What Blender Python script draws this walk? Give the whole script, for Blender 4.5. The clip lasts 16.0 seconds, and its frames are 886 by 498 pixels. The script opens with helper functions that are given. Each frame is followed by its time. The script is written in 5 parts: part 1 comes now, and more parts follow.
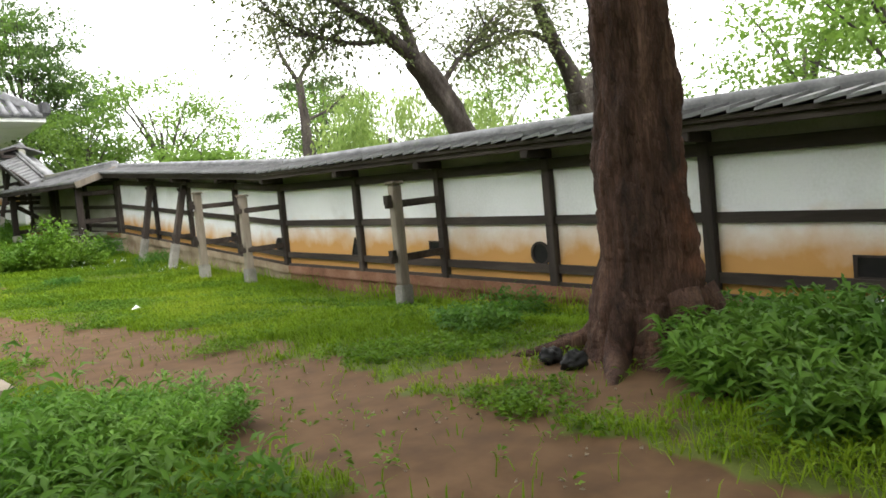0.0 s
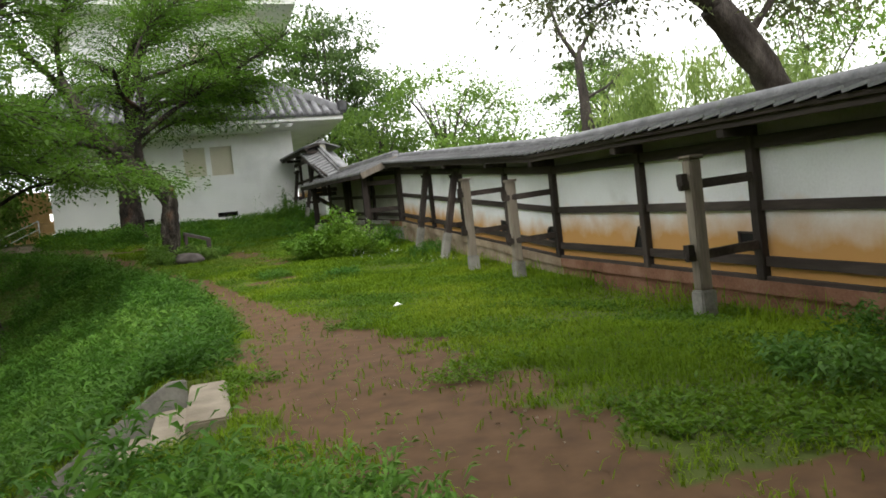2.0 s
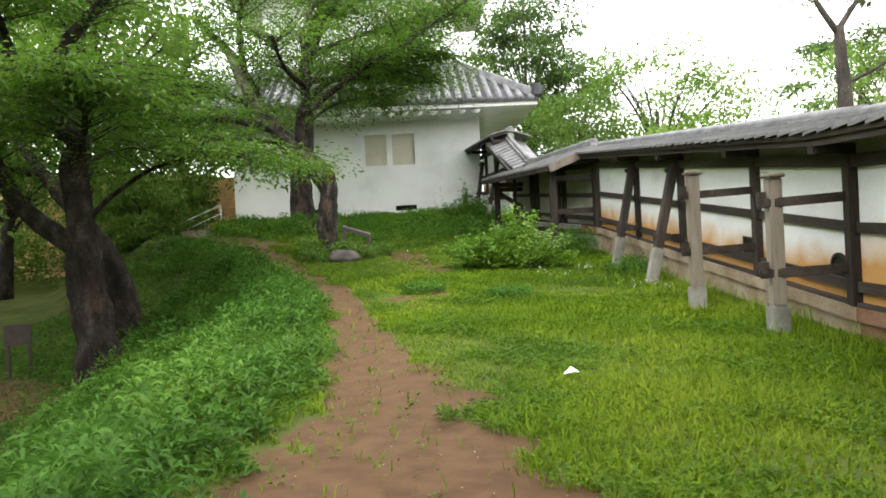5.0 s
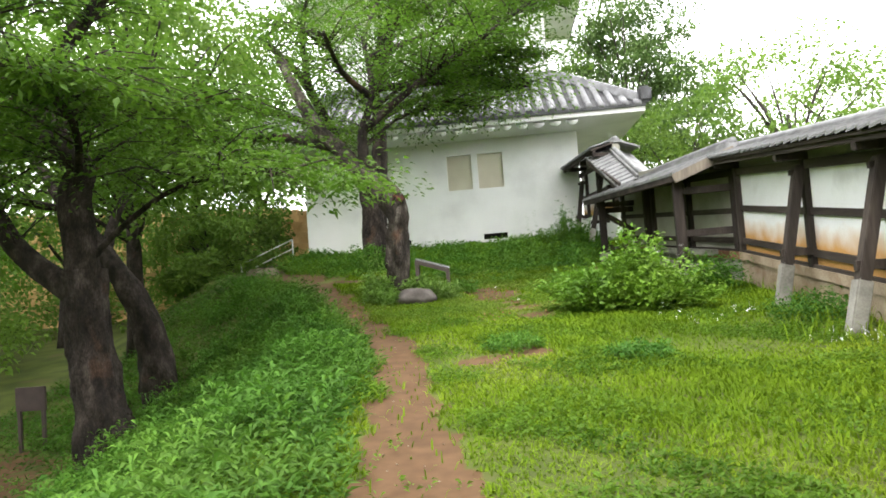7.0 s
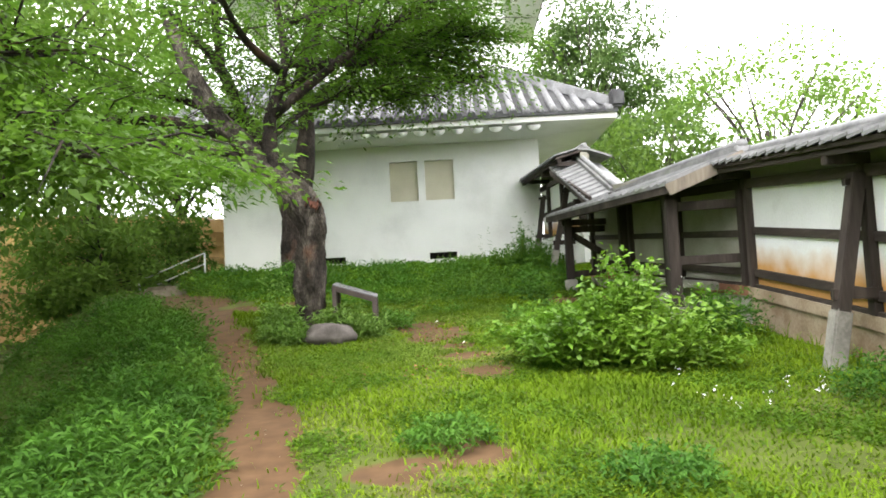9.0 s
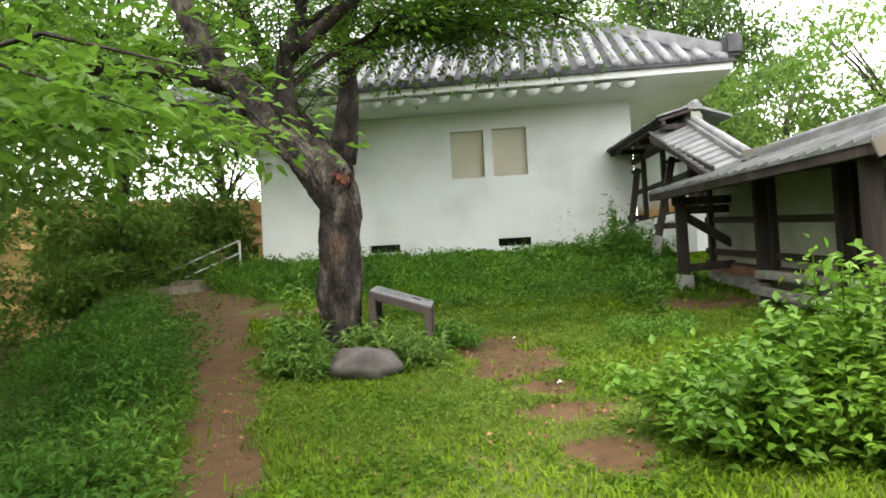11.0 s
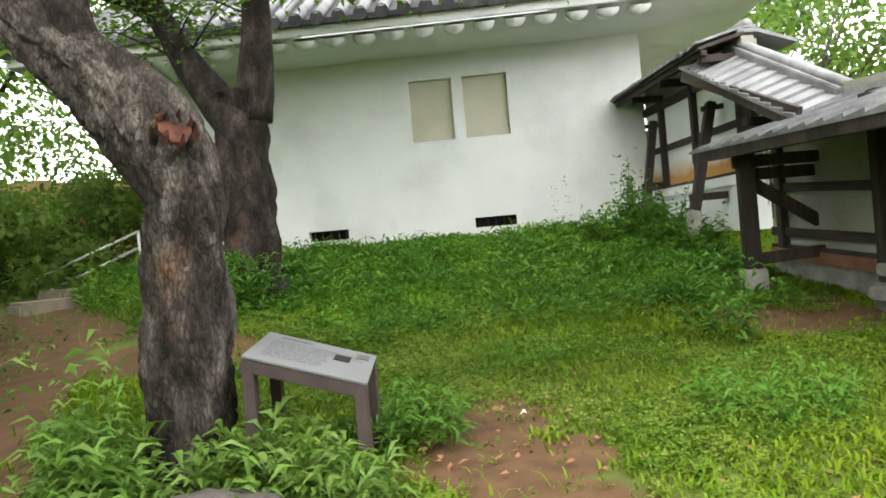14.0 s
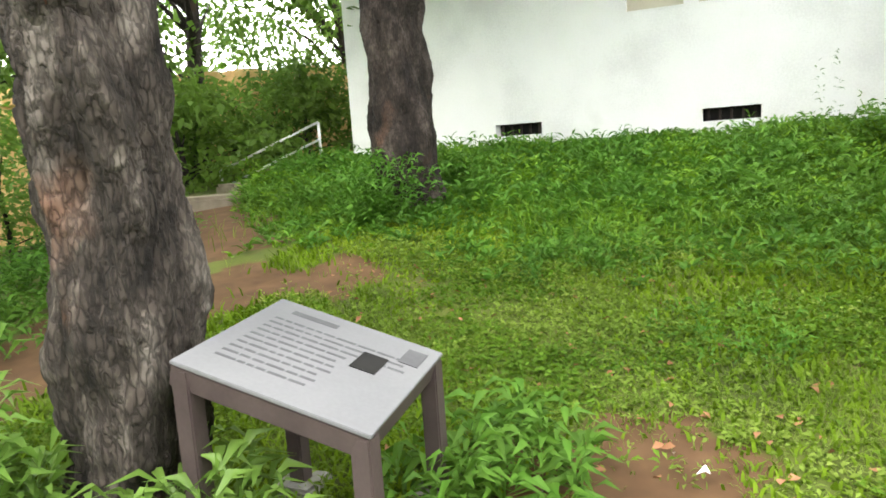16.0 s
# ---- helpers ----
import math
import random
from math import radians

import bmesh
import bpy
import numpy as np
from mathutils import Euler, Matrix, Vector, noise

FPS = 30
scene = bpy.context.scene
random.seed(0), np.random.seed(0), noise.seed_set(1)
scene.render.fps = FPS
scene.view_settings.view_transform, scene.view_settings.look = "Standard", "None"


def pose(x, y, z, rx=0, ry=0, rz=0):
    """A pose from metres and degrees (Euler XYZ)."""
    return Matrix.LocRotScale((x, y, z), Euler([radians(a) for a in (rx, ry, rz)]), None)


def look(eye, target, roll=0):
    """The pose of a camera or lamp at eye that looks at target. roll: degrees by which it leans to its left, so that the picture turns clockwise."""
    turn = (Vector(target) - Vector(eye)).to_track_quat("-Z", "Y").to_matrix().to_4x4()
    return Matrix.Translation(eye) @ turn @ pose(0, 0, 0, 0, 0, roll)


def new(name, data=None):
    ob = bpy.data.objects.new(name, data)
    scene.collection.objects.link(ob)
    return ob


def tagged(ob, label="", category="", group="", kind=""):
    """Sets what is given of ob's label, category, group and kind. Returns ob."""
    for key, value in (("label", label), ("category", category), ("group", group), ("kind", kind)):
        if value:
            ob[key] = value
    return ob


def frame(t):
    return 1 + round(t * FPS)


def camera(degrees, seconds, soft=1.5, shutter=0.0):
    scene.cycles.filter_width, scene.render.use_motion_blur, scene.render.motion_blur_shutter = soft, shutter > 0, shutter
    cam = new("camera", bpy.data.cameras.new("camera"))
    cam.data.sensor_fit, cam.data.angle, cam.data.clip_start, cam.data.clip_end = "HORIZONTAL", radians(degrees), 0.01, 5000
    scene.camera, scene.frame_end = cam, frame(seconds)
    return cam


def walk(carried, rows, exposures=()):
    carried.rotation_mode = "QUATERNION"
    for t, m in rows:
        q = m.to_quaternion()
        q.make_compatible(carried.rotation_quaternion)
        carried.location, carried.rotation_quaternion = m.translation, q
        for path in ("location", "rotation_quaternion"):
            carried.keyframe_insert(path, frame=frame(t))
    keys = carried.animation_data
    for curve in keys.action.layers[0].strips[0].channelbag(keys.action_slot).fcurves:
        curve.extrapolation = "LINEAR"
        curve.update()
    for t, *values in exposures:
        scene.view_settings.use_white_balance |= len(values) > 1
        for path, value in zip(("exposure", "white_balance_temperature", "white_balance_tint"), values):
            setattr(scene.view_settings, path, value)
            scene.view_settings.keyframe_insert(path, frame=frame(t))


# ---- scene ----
cam = camera(65.0, 16.0, soft=1.7)
PATH = [
    (0.0, -0.405, -1.66, 1.534, -41.52, -2.78, -5.34),
    (0.5, -0.189, -1.376, 1.534, -34.94, -2.6, -5.03),
    (1.0, 0.156, -0.993, 1.547, -31.14, -1.72, -6.68),
    (1.5, 0.372, -0.603, 1.557, -24.7, -0.05, -5.48),
    (2.0, 0.698, -0.074, 1.605, -18.55, -1.84, -6.38),
    (2.5, 0.923, 0.426, 1.621, -15.77, -1.91, -8.73),
    (3.0, 1.197, 0.989, 1.629, -12.83, -2.01, -7.08),
    (3.5, 1.377, 1.685, 1.605, -12.07, -0.72, -6.59),
    (4.0, 1.629, 2.419, 1.657, -6.49, 1.07, -4.09),
    (4.5, 1.801, 3.187, 1.675, -3.5, 1.06, -3.14),
    (5.0, 1.949, 3.973, 1.756, -2.52, -0.63, -2.96),
    (5.2, 1.978, 4.252, 1.735, 0.03, 1.06, -2.4),
    (7.3, 2.155, 8.167, 1.887, 5.28, 2.39, -4.19),
    (7.5, 2.184, 8.556, 1.921, 5.42, 0.38, -4.19),
    (8.0, 2.258, 9.374, 2.007, 2.61, 3.13, -3.05),
    (8.5, 2.284, 10.261, 2.038, 3.18, -0.02, -2.66),
    (9.0, 2.286, 11.116, 2.086, 1.26, 3.53, -2.92),
    (9.5, 2.307, 11.993, 2.194, 2.82, 4.43, -2.05),
    (10.0, 2.325, 12.727, 2.271, 4.11, 4.62, -2.67),
    (10.2, 2.281, 13.118, 2.312, 6.03, 1.9, -2.11),
    (12.3, 1.688, 16.672, 2.593, 6.35, 2.79, -4.11),
    (12.5, 1.669, 16.96, 2.62, 6.47, 2.53, -4.41),
    (13.0, 1.639, 17.69, 2.736, 7.16, 1.99, -4.02),
    (13.5, 1.642, 18.325, 2.822, 7.24, 0.64, -3.63),
    (14.0, 1.694, 18.94, 2.897, 4.21, -0.4, -4.97),
    (14.5, 1.841, 19.587, 2.942, 7.56, -1.51, -4.13),
    (15.0, 1.899, 20.263, 2.985, 9.94, -1.44, -5.37),
    (15.5, 1.96, 20.899, 2.998, 14.22, -3.98, -4.15),
    (16.0, 1.985, 21.335, 2.996, 23.76, -8.01, -3.91),
]
walk(cam, [(t, pose(x, y, z) @ pose(0, 0, 0, 0, 0, yaw) @ pose(0, 0, 0, 90 + pitch, 0, 0) @ pose(0, 0, 0, 0, 0, roll)) for t, x, y, z, yaw, pitch, roll in PATH],
     [(0, 1.3), (0.6, 0.7), (1.1, 0.35), (1.6, 0.35), (2.1, 0.65), (2.5, 0.65), (3.5, 0.95), (5, 1.25), (7.6, 1.7), (9, 1.75), (9.6, 1.55), (12.5, 1.65), (13, 1.9), (13.5, 1.85), (14.2, 1.75), (14.8, 2.15), (15.3, 2.3), (16, 2.3)])

# ---- overcast daylight ----
world = bpy.data.worlds.new("overcast_sky")
scene.world = world
world.use_nodes = True
wn, wl = world.node_tree.nodes, world.node_tree.links
sky = wn.new("ShaderNodeTexSky")
sky.sky_type, sky.sun_disc, sky.sun_elevation, sky.sun_rotation, sky.dust_density = "NISHITA", False, radians(58), radians(200), 4.0
cloud = wn.new("ShaderNodeMix")
cloud.data_type = "RGBA"
cloud.inputs["Factor"].default_value = 0.93
wl.new(sky.outputs[0], cloud.inputs["A"])
cloud.inputs["B"].default_value = (8.95, 8.95, 8.85, 1)
wl.new(cloud.outputs["Result"], wn["Background"].inputs[0])
wn["Background"].inputs[1].default_value = 0.19
sun_data = bpy.data.lights.new("sun", "SUN")
sun_data.energy, sun_data.angle, sun_data.color = 0.9, radians(25), (1.0, 0.96, 0.9)
sun_ob = new("sun", sun_data)
sun_ob.matrix_world = look((-20, -30, 60), (0, 10, 0))


# ---- materials ----
def material(name, stops, scale=6.0, rough=0.85, bump=0.25, bump_scale=40.0, stretch=(1, 1, 1), spec=0.3, metal=0.0, vary=0.0, stain=None, translucent=0.0):
    """Two scales of noise over a colour ramp; vary: spread between objects and islands; stain: (colour, scale, threshold)."""
    m = bpy.data.materials.new(name)
    m.use_nodes = True
    n, l = m.node_tree.nodes, m.node_tree.links
    p = n["Principled BSDF"]
    co = n.new("ShaderNodeTexCoord")
    mp = n.new("ShaderNodeMapping")
    mp.inputs["Scale"].default_value = stretch
    l.new(co.outputs["Object"], mp.inputs[0])
    big, fine = n.new("ShaderNodeTexNoise"), n.new("ShaderNodeTexNoise")
    big.inputs["Scale"].default_value, big.inputs["Detail"].default_value = scale, 6
    fine.inputs["Scale"].default_value, fine.inputs["Detail"].default_value = bump_scale, 5
    l.new(mp.outputs[0], big.inputs["Vector"]), l.new(mp.outputs[0], fine.inputs["Vector"])
    mixn = n.new("ShaderNodeMath")
    mixn.operation = "MULTIPLY_ADD"
    mixn.inputs[1].default_value = 0.4
    l.new(fine.outputs[0], mixn.inputs[0]), l.new(big.outputs[0], mixn.inputs[2])
    ramp = n.new("ShaderNodeValToRGB")
    e = ramp.color_ramp.elements
    for i, c in enumerate(stops):
        el = e[i] if i < 2 else e.new(1.0)
        el.position = 0.48 + 0.46 * i / (len(stops) - 1)
        el.color = (*c, 1)
    l.new(mixn.outputs[0], ramp.inputs[0])
    col = ramp.outputs[0]
    if stain:
        sn, sr, sm = n.new("ShaderNodeTexNoise"), n.new("ShaderNodeValToRGB"), n.new("ShaderNodeMix")
        sn.inputs["Scale"].default_value, sn.inputs["Detail"].default_value = stain[1], 8
        l.new(co.outputs["Object"], sn.inputs["Vector"])
        sr.color_ramp.elements[0].position, sr.color_ramp.elements[1].position = stain[2], stain[2] + 0.15
        l.new(sn.outputs[0], sr.inputs[0])
        sm.data_type = "RGBA"
        l.new(sr.outputs[0], sm.inputs["Factor"]), l.new(col, sm.inputs["A"])
        sm.inputs["B"].default_value = (*stain[0], 1)
        col = sm.outputs["Result"]
    if vary:
        oi, ge, ad, hs, mr = n.new("ShaderNodeObjectInfo"), n.new("ShaderNodeNewGeometry"), n.new("ShaderNodeMath"), n.new("ShaderNodeHueSaturation"), n.new("ShaderNodeMapRange")
        l.new(oi.outputs["Random"], ad.inputs[0]), l.new(ge.outputs["Random Per Island"], ad.inputs[1])
        mr.inputs["From Max"].default_value = 2.0
        mr.inputs["To Min"].default_value, mr.inputs["To Max"].default_value = 1 - vary, 1 + vary
        l.new(ad.outputs[0], mr.inputs[0]), l.new(mr.outputs[0], hs.inputs["Value"]), l.new(col, hs.inputs["Color"])
        col = hs.outputs[0]
    l.new(col, p.inputs["Base Color"])
    p.inputs["Roughness"].default_value, p.inputs["Metallic"].default_value, p.inputs["Specular IOR Level"].default_value = rough, metal, spec
    if bump:
        b = n.new("ShaderNodeBump")
        b.inputs["Strength"].default_value, b.inputs["Distance"].default_value = bump, 0.02
        l.new(mixn.outputs[0], b.inputs["Height"]), l.new(b.outputs[0], p.inputs["Normal"])
    if translucent:
        tr, mx = n.new("ShaderNodeBsdfTranslucent"), n.new("ShaderNodeMixShader")
        l.new(col, tr.inputs[0])
        mx.inputs[0].default_value = translucent
        l.new(p.outputs[0], mx.inputs[1]), l.new(tr.outputs[0], mx.inputs[2]), l.new(mx.outputs[0], n["Material Output"].inputs[0])
    return m


PLASTER = material("white_plaster", [(0.66, 0.66, 0.65), (0.78, 0.78, 0.77), (0.82, 0.82, 0.81)], 0.8, 0.9, 0.12, 30, stain=((0.66, 0.655, 0.63), 0.7, 0.64))
# Darker copy of the plaster: shade of eaves and lean-to put into its colour.
PLASTER_SHADED = material("shaded_plaster", [(0.2, 0.195, 0.155), (0.27, 0.265, 0.22), (0.33, 0.32, 0.27)], 1.2, 0.92, 0.15, 30)
BEIGE = material("beige_plaster", [(0.5, 0.47, 0.36), (0.58, 0.54, 0.43), (0.62, 0.59, 0.48)], 1.0, 0.9, 0.1, 30)
TIMBER = material("dark_timber", [(0.016, 0.012, 0.01), (0.034, 0.026, 0.022), (0.068, 0.053, 0.045)], 3.0, 0.8, 0.5, 25, (1, 1, 0.12), vary=0.25)
TIMBER_RAIL = material("weathered_dark_timber", [(0.02, 0.015, 0.012), (0.042, 0.032, 0.027), (0.078, 0.062, 0.053)], 3.0, 0.8, 0.5, 25, (1, 0.12, 1), vary=0.25)
TIMBER_GREY = material("greyed_timber", [(0.12, 0.1, 0.08), (0.2, 0.17, 0.135), (0.28, 0.24, 0.2)], 3.0, 0.85, 0.5, 25, (1, 1, 0.12), vary=0.2)
CLAY = material("red_clay_footing", [(0.12, 0.055, 0.032), (0.2, 0.1, 0.06), (0.26, 0.15, 0.1)], 2.0, 0.95, 0.4, 30)
CLAY_PALE = material("pale_clay_footing", [(0.2, 0.145, 0.095), (0.3, 0.235, 0.165), (0.4, 0.33, 0.25)], 2.0, 0.95, 0.4, 30, stain=((0.17, 0.09, 0.045), 1.2, 0.6))
STONE = material("grey_stone", [(0.13, 0.125, 0.11), (0.21, 0.2, 0.18), (0.29, 0.28, 0.25)], 3.0, 0.9, 0.5, 30, vary=0.2, stain=((0.12, 0.13, 0.08), 2.0, 0.6))
GRANITE = material("pale_granite", [(0.15, 0.122, 0.088), (0.22, 0.185, 0.138), (0.28, 0.24, 0.185)], 4.0, 0.85, 0.4, 60, stain=((0.2, 0.16, 0.11), 3.0, 0.6))
ROOF_WOOD = material("grey_roof_tile", [(0.09, 0.09, 0.095), (0.16, 0.16, 0.165), (0.24, 0.24, 0.245)], 3.0, 0.55, 0.35, 30, vary=0.3, stain=((0.07, 0.09, 0.05), 1.5, 0.63), spec=0.5)
KAWARA = material("silver_grey_roof_tile", [(0.1, 0.1, 0.108), (0.185, 0.185, 0.197), (0.28, 0.28, 0.295)], 2.5, 0.45, 0.3, 30, vary=0.3, spec=0.5)
KAWARA_DARK = material("dark_pan_tile", [(0.018, 0.018, 0.02), (0.04, 0.04, 0.043), (0.07, 0.07, 0.074)], 2.5, 0.55, 0.3, 30, vary=0.3)
BARK = material("cherry_bark", [(0.011, 0.008, 0.007), (0.036, 0.027, 0.022), (0.1, 0.08, 0.068)], 5.0, 0.95, 1.0, 22, (1, 1, 0.5), stain=((0.11, 0.06, 0.038), 1.6, 0.62))
BARK_PALE = material("pale_flaking_bark", [(0.016, 0.0125, 0.01), (0.066, 0.053, 0.043), (0.2, 0.175, 0.148)], 5.0, 0.95, 1.0, 22, (1, 1, 0.5), stain=((0.15, 0.075, 0.045), 1.6, 0.62))
BARK_RED = material("peeling_reddish_bark", [(0.02, 0.011, 0.008), (0.07, 0.036, 0.025), (0.15, 0.085, 0.06)], 4.5, 0.95, 1.0, 22, (1, 1, 0.1), stain=((0.13, 0.055, 0.032), 1.6, 0.58))
BARK_GREY = material("grey_bark", [(0.03, 0.024, 0.02), (0.065, 0.054, 0.046), (0.12, 0.104, 0.09)], 2.0, 0.9, 0.8, 12, (1, 1, 0.3))
LEAF = material("cherry_leaf", [(0.06, 0.135, 0.012), (0.1, 0.2, 0.02), (0.15, 0.265, 0.034)], 0.5, 0.5, 0, 8, vary=0.35, translucent=0.52, spec=0.25)
LEAF_DARK = material("pine_needle", [(0.05, 0.105, 0.024), (0.085, 0.15, 0.034), (0.12, 0.2, 0.045)], 0.5, 0.6, 0, 8, vary=0.35, translucent=0.25)
LEAF_WILLOW = material("willow_leaf", [(0.17, 0.26, 0.06), (0.24, 0.34, 0.085), (0.3, 0.4, 0.11)], 0.5, 0.6, 0, 8, vary=0.3, translucent=0.4)
LEAF_SPRING = material("young_leaf", [(0.085, 0.165, 0.024), (0.135, 0.235, 0.036), (0.19, 0.3, 0.052)], 0.5, 0.6, 0, 8, vary=0.35, translucent=0.5)
LEAF_BARE = material("small_dark_leaf", [(0.07, 0.1, 0.03), (0.11, 0.14, 0.045), (0.16, 0.18, 0.06)], 0.5, 0.6, 0, 8, vary=0.35, translucent=0.3)
GRASS = material("lawn_grass", [(0.085, 0.155, 0.008), (0.155, 0.25, 0.012), (0.235, 0.31, 0.024)], 0.35, 0.75, 0, 6, vary=0.35, translucent=0.35, spec=0.1)
GRASS_DEEP = material("lush_weed", [(0.062, 0.14, 0.008), (0.11, 0.215, 0.013), (0.17, 0.285, 0.022)], 0.5, 0.6, 0, 6, vary=0.35, translucent=0.38, spec=0.2)
WEED = material("deep_green_weed", [(0.042, 0.118, 0.012), (0.078, 0.185, 0.02), (0.13, 0.25, 0.032)], 0.5, 0.6, 0, 6, vary=0.4, translucent=0.38, spec=0.2)
HEARTWOOD = material("torn_heartwood", [(0.018, 0.008, 0.005), (0.06, 0.022, 0.013), (0.13, 0.05, 0.028)], 6.0, 0.9, 0.8, 30, (1, 1, 0.3))
LONG_LEAF = material("pale_long_leaf", [(0.11, 0.22, 0.03), (0.17, 0.29, 0.05), (0.25, 0.37, 0.09)], 0.6, 0.45, 0, 6, vary=0.3, translucent=0.4, spec=0.4)
GRASS_LIGHT = material("sunny_yellow_grass", [(0.1, 0.165, 0.022), (0.155, 0.228, 0.036), (0.225, 0.285, 0.062)], 0.6, 0.75, 0, 6, vary=0.35, translucent=0.4, spec=0.1)
SHRUB = material("bright_shrub_leaf", [(0.085, 0.2, 0.014), (0.145, 0.285, 0.022), (0.22, 0.37, 0.04)], 0.7, 0.5, 0, 6, vary=0.3, translucent=0.4, spec=0.4)
PETAL = material("white_petal", [(0.7, 0.68, 0.72), (0.78, 0.76, 0.8)], 5, 0.7, 0, 10)
PAPER = material("white_litter", [(0.75, 0.75, 0.73), (0.85, 0.85, 0.84)], 5, 0.7, 0, 10)
SIGN_METAL = material("brown_sign_frame", [(0.05, 0.035, 0.035), (0.075, 0.055, 0.052)], 6, 0.5, 0.1, 60, spec=0.4)
SIGN_PLATE = material("pale_sign_plate", [(0.14, 0.14, 0.147), (0.18, 0.18, 0.187)], 2.0, 0.5, 0.02, 60, spec=0.5)
INK = material("sign_print", [(0.065, 0.065, 0.07), (0.095, 0.095, 0.1)], 8, 0.5, 0, 40)
# Black for the unlit depth of openings and for one printed photograph.
BLACK = material("unlit_and_print_black", [(0.008, 0.008, 0.008), (0.014, 0.013, 0.012)], 5, 0.9, 0, 10)
ROCK = material("rounded_rock", [(0.05, 0.042, 0.038), (0.085, 0.073, 0.067), (0.135, 0.118, 0.11)], 4.0, 0.85, 0.5, 40)
PLASTIC = material("black_plastic", [(0.012, 0.012, 0.013), (0.02, 0.02, 0.021)], 6.0, 0.6, 0.6, 30, spec=0.2)
TAN = material("tan_wall", [(0.5, 0.3, 0.13), (0.62, 0.4, 0.19), (0.7, 0.5, 0.27)], 1.5, 0.9, 0.2, 20, vary=0.25)
STEEL = material("galvanised_steel", [(0.5, 0.5, 0.5), (0.6, 0.6, 0.6)], 5, 0.4, 0, 30, metal=0.7)
DRY_LEAF = material("brown_fallen_leaf", [(0.2, 0.09, 0.04), (0.32, 0.16, 0.08)], 3, 0.8, 0, 20, vary=0.4)


def plaster_wall_material():
    """White plaster whose foot is stained ochre by splashing clay, up to a ragged edge."""
    m = material("stained_white_plaster", [(0.66, 0.66, 0.65), (0.76, 0.76, 0.76), (0.8, 0.8, 0.8)], 0.9, 0.9, 0.12, 30, stain=((0.5, 0.49, 0.46), 0.8, 0.64))
    n, l = m.node_tree.nodes, m.node_tree.links
    p = n["Principled BSDF"]
    old = p.inputs["Base Color"].links[0].from_socket
    at = n.new("ShaderNodeAttribute")
    at.attribute_name = "stain"
    no = n.new("ShaderNodeTexNoise")
    no.inputs["Scale"].default_value, no.inputs["Detail"].default_value = 2.2, 7
    co = n.new("ShaderNodeTexCoord")
    l.new(co.outputs["Object"], no.inputs["Vector"])
    ma = n.new("ShaderNodeMath")
    ma.operation = "MULTIPLY_ADD"
    ma.inputs[1].default_value = 0.7
    l.new(no.outputs[0], ma.inputs[0]), l.new(at.outputs["Fac"], ma.inputs[2])
    ra = n.new("ShaderNodeValToRGB")
    ra.color_ramp.elements[0].position, ra.color_ramp.elements[0].color = 0.5, (0, 0, 0, 1)
    ra.color_ramp.elements[1].color = (1, 1, 1, 1)
    ra.color_ramp.elements[1].position = 1.0
    l.new(ma.outputs[0], ra.inputs[0])
    mi = n.new("ShaderNodeMix")
    mi.data_type = "RGBA"
    l.new(ra.outputs[0], mi.inputs["Factor"]), l.new(old, mi.inputs["A"])
    mi.inputs["B"].default_value = (0.5, 0.27, 0.09, 1)
    l.new(mi.outputs["Result"], p.inputs["Base Color"])
    return m


WALL_PLASTER = plaster_wall_material()


def ground_material():
    m = material("earth_and_turf", [(0.04, 0.055, 0.008), (0.065, 0.085, 0.012), (0.095, 0.115, 0.018)], 1.4, 0.95, 0.035, 60, stain=((0.1, 0.07, 0.035), 0.9, 0.6))
    n, l = m.node_tree.nodes, m.node_tree.links
    p = n["Principled BSDF"]
    turf = p.inputs["Base Color"].links[0].from_socket
    co = n.new("ShaderNodeTexCoord")
    at = n.new("ShaderNodeAttribute")
    at.attribute_name = "bare"
    n1, n2 = n.new("ShaderNodeTexNoise"), n.new("ShaderNodeTexNoise")
    n1.inputs["Scale"].default_value, n1.inputs["Detail"].default_value = 1.7, 8
    n2.inputs["Scale"].default_value, n2.inputs["Detail"].default_value = 5.0, 10
    l.new(co.outputs["Object"], n1.inputs["Vector"]), l.new(co.outputs["Object"], n2.inputs["Vector"])
    clay = n.new("ShaderNodeValToRGB")
    e = clay.color_ramp.elements
    e[0].position, e[0].color = 0.15, (0.05, 0.025, 0.01, 1)
    e[1].position, e[1].color = 0.9, (0.135, 0.077, 0.038, 1)
    e.new(0.5).color = (0.088, 0.047, 0.021, 1)
    l.new(n2.outputs[0], clay.inputs[0])
    ma = n.new("ShaderNodeMath")
    ma.operation = "MULTIPLY_ADD"
    ma.inputs[1].default_value = 0.8
    l.new(n1.outputs[0], ma.inputs[0]), l.new(at.outputs["Fac"], ma.inputs[2])
    ra = n.new("ShaderNodeValToRGB")
    ra.color_ramp.elements[0].position, ra.color_ramp.elements[1].position = 0.78, 0.92
    l.new(ma.outputs[0], ra.inputs[0])
    mi = n.new("ShaderNodeMix")
    mi.data_type = "RGBA"
    l.new(ra.outputs[0], mi.inputs["Factor"]), l.new(turf, mi.inputs["A"]), l.new(clay.outputs[0], mi.inputs["B"])
    l.new(mi.outputs["Result"], p.inputs["Base Color"])
    return m


EARTH = ground_material()


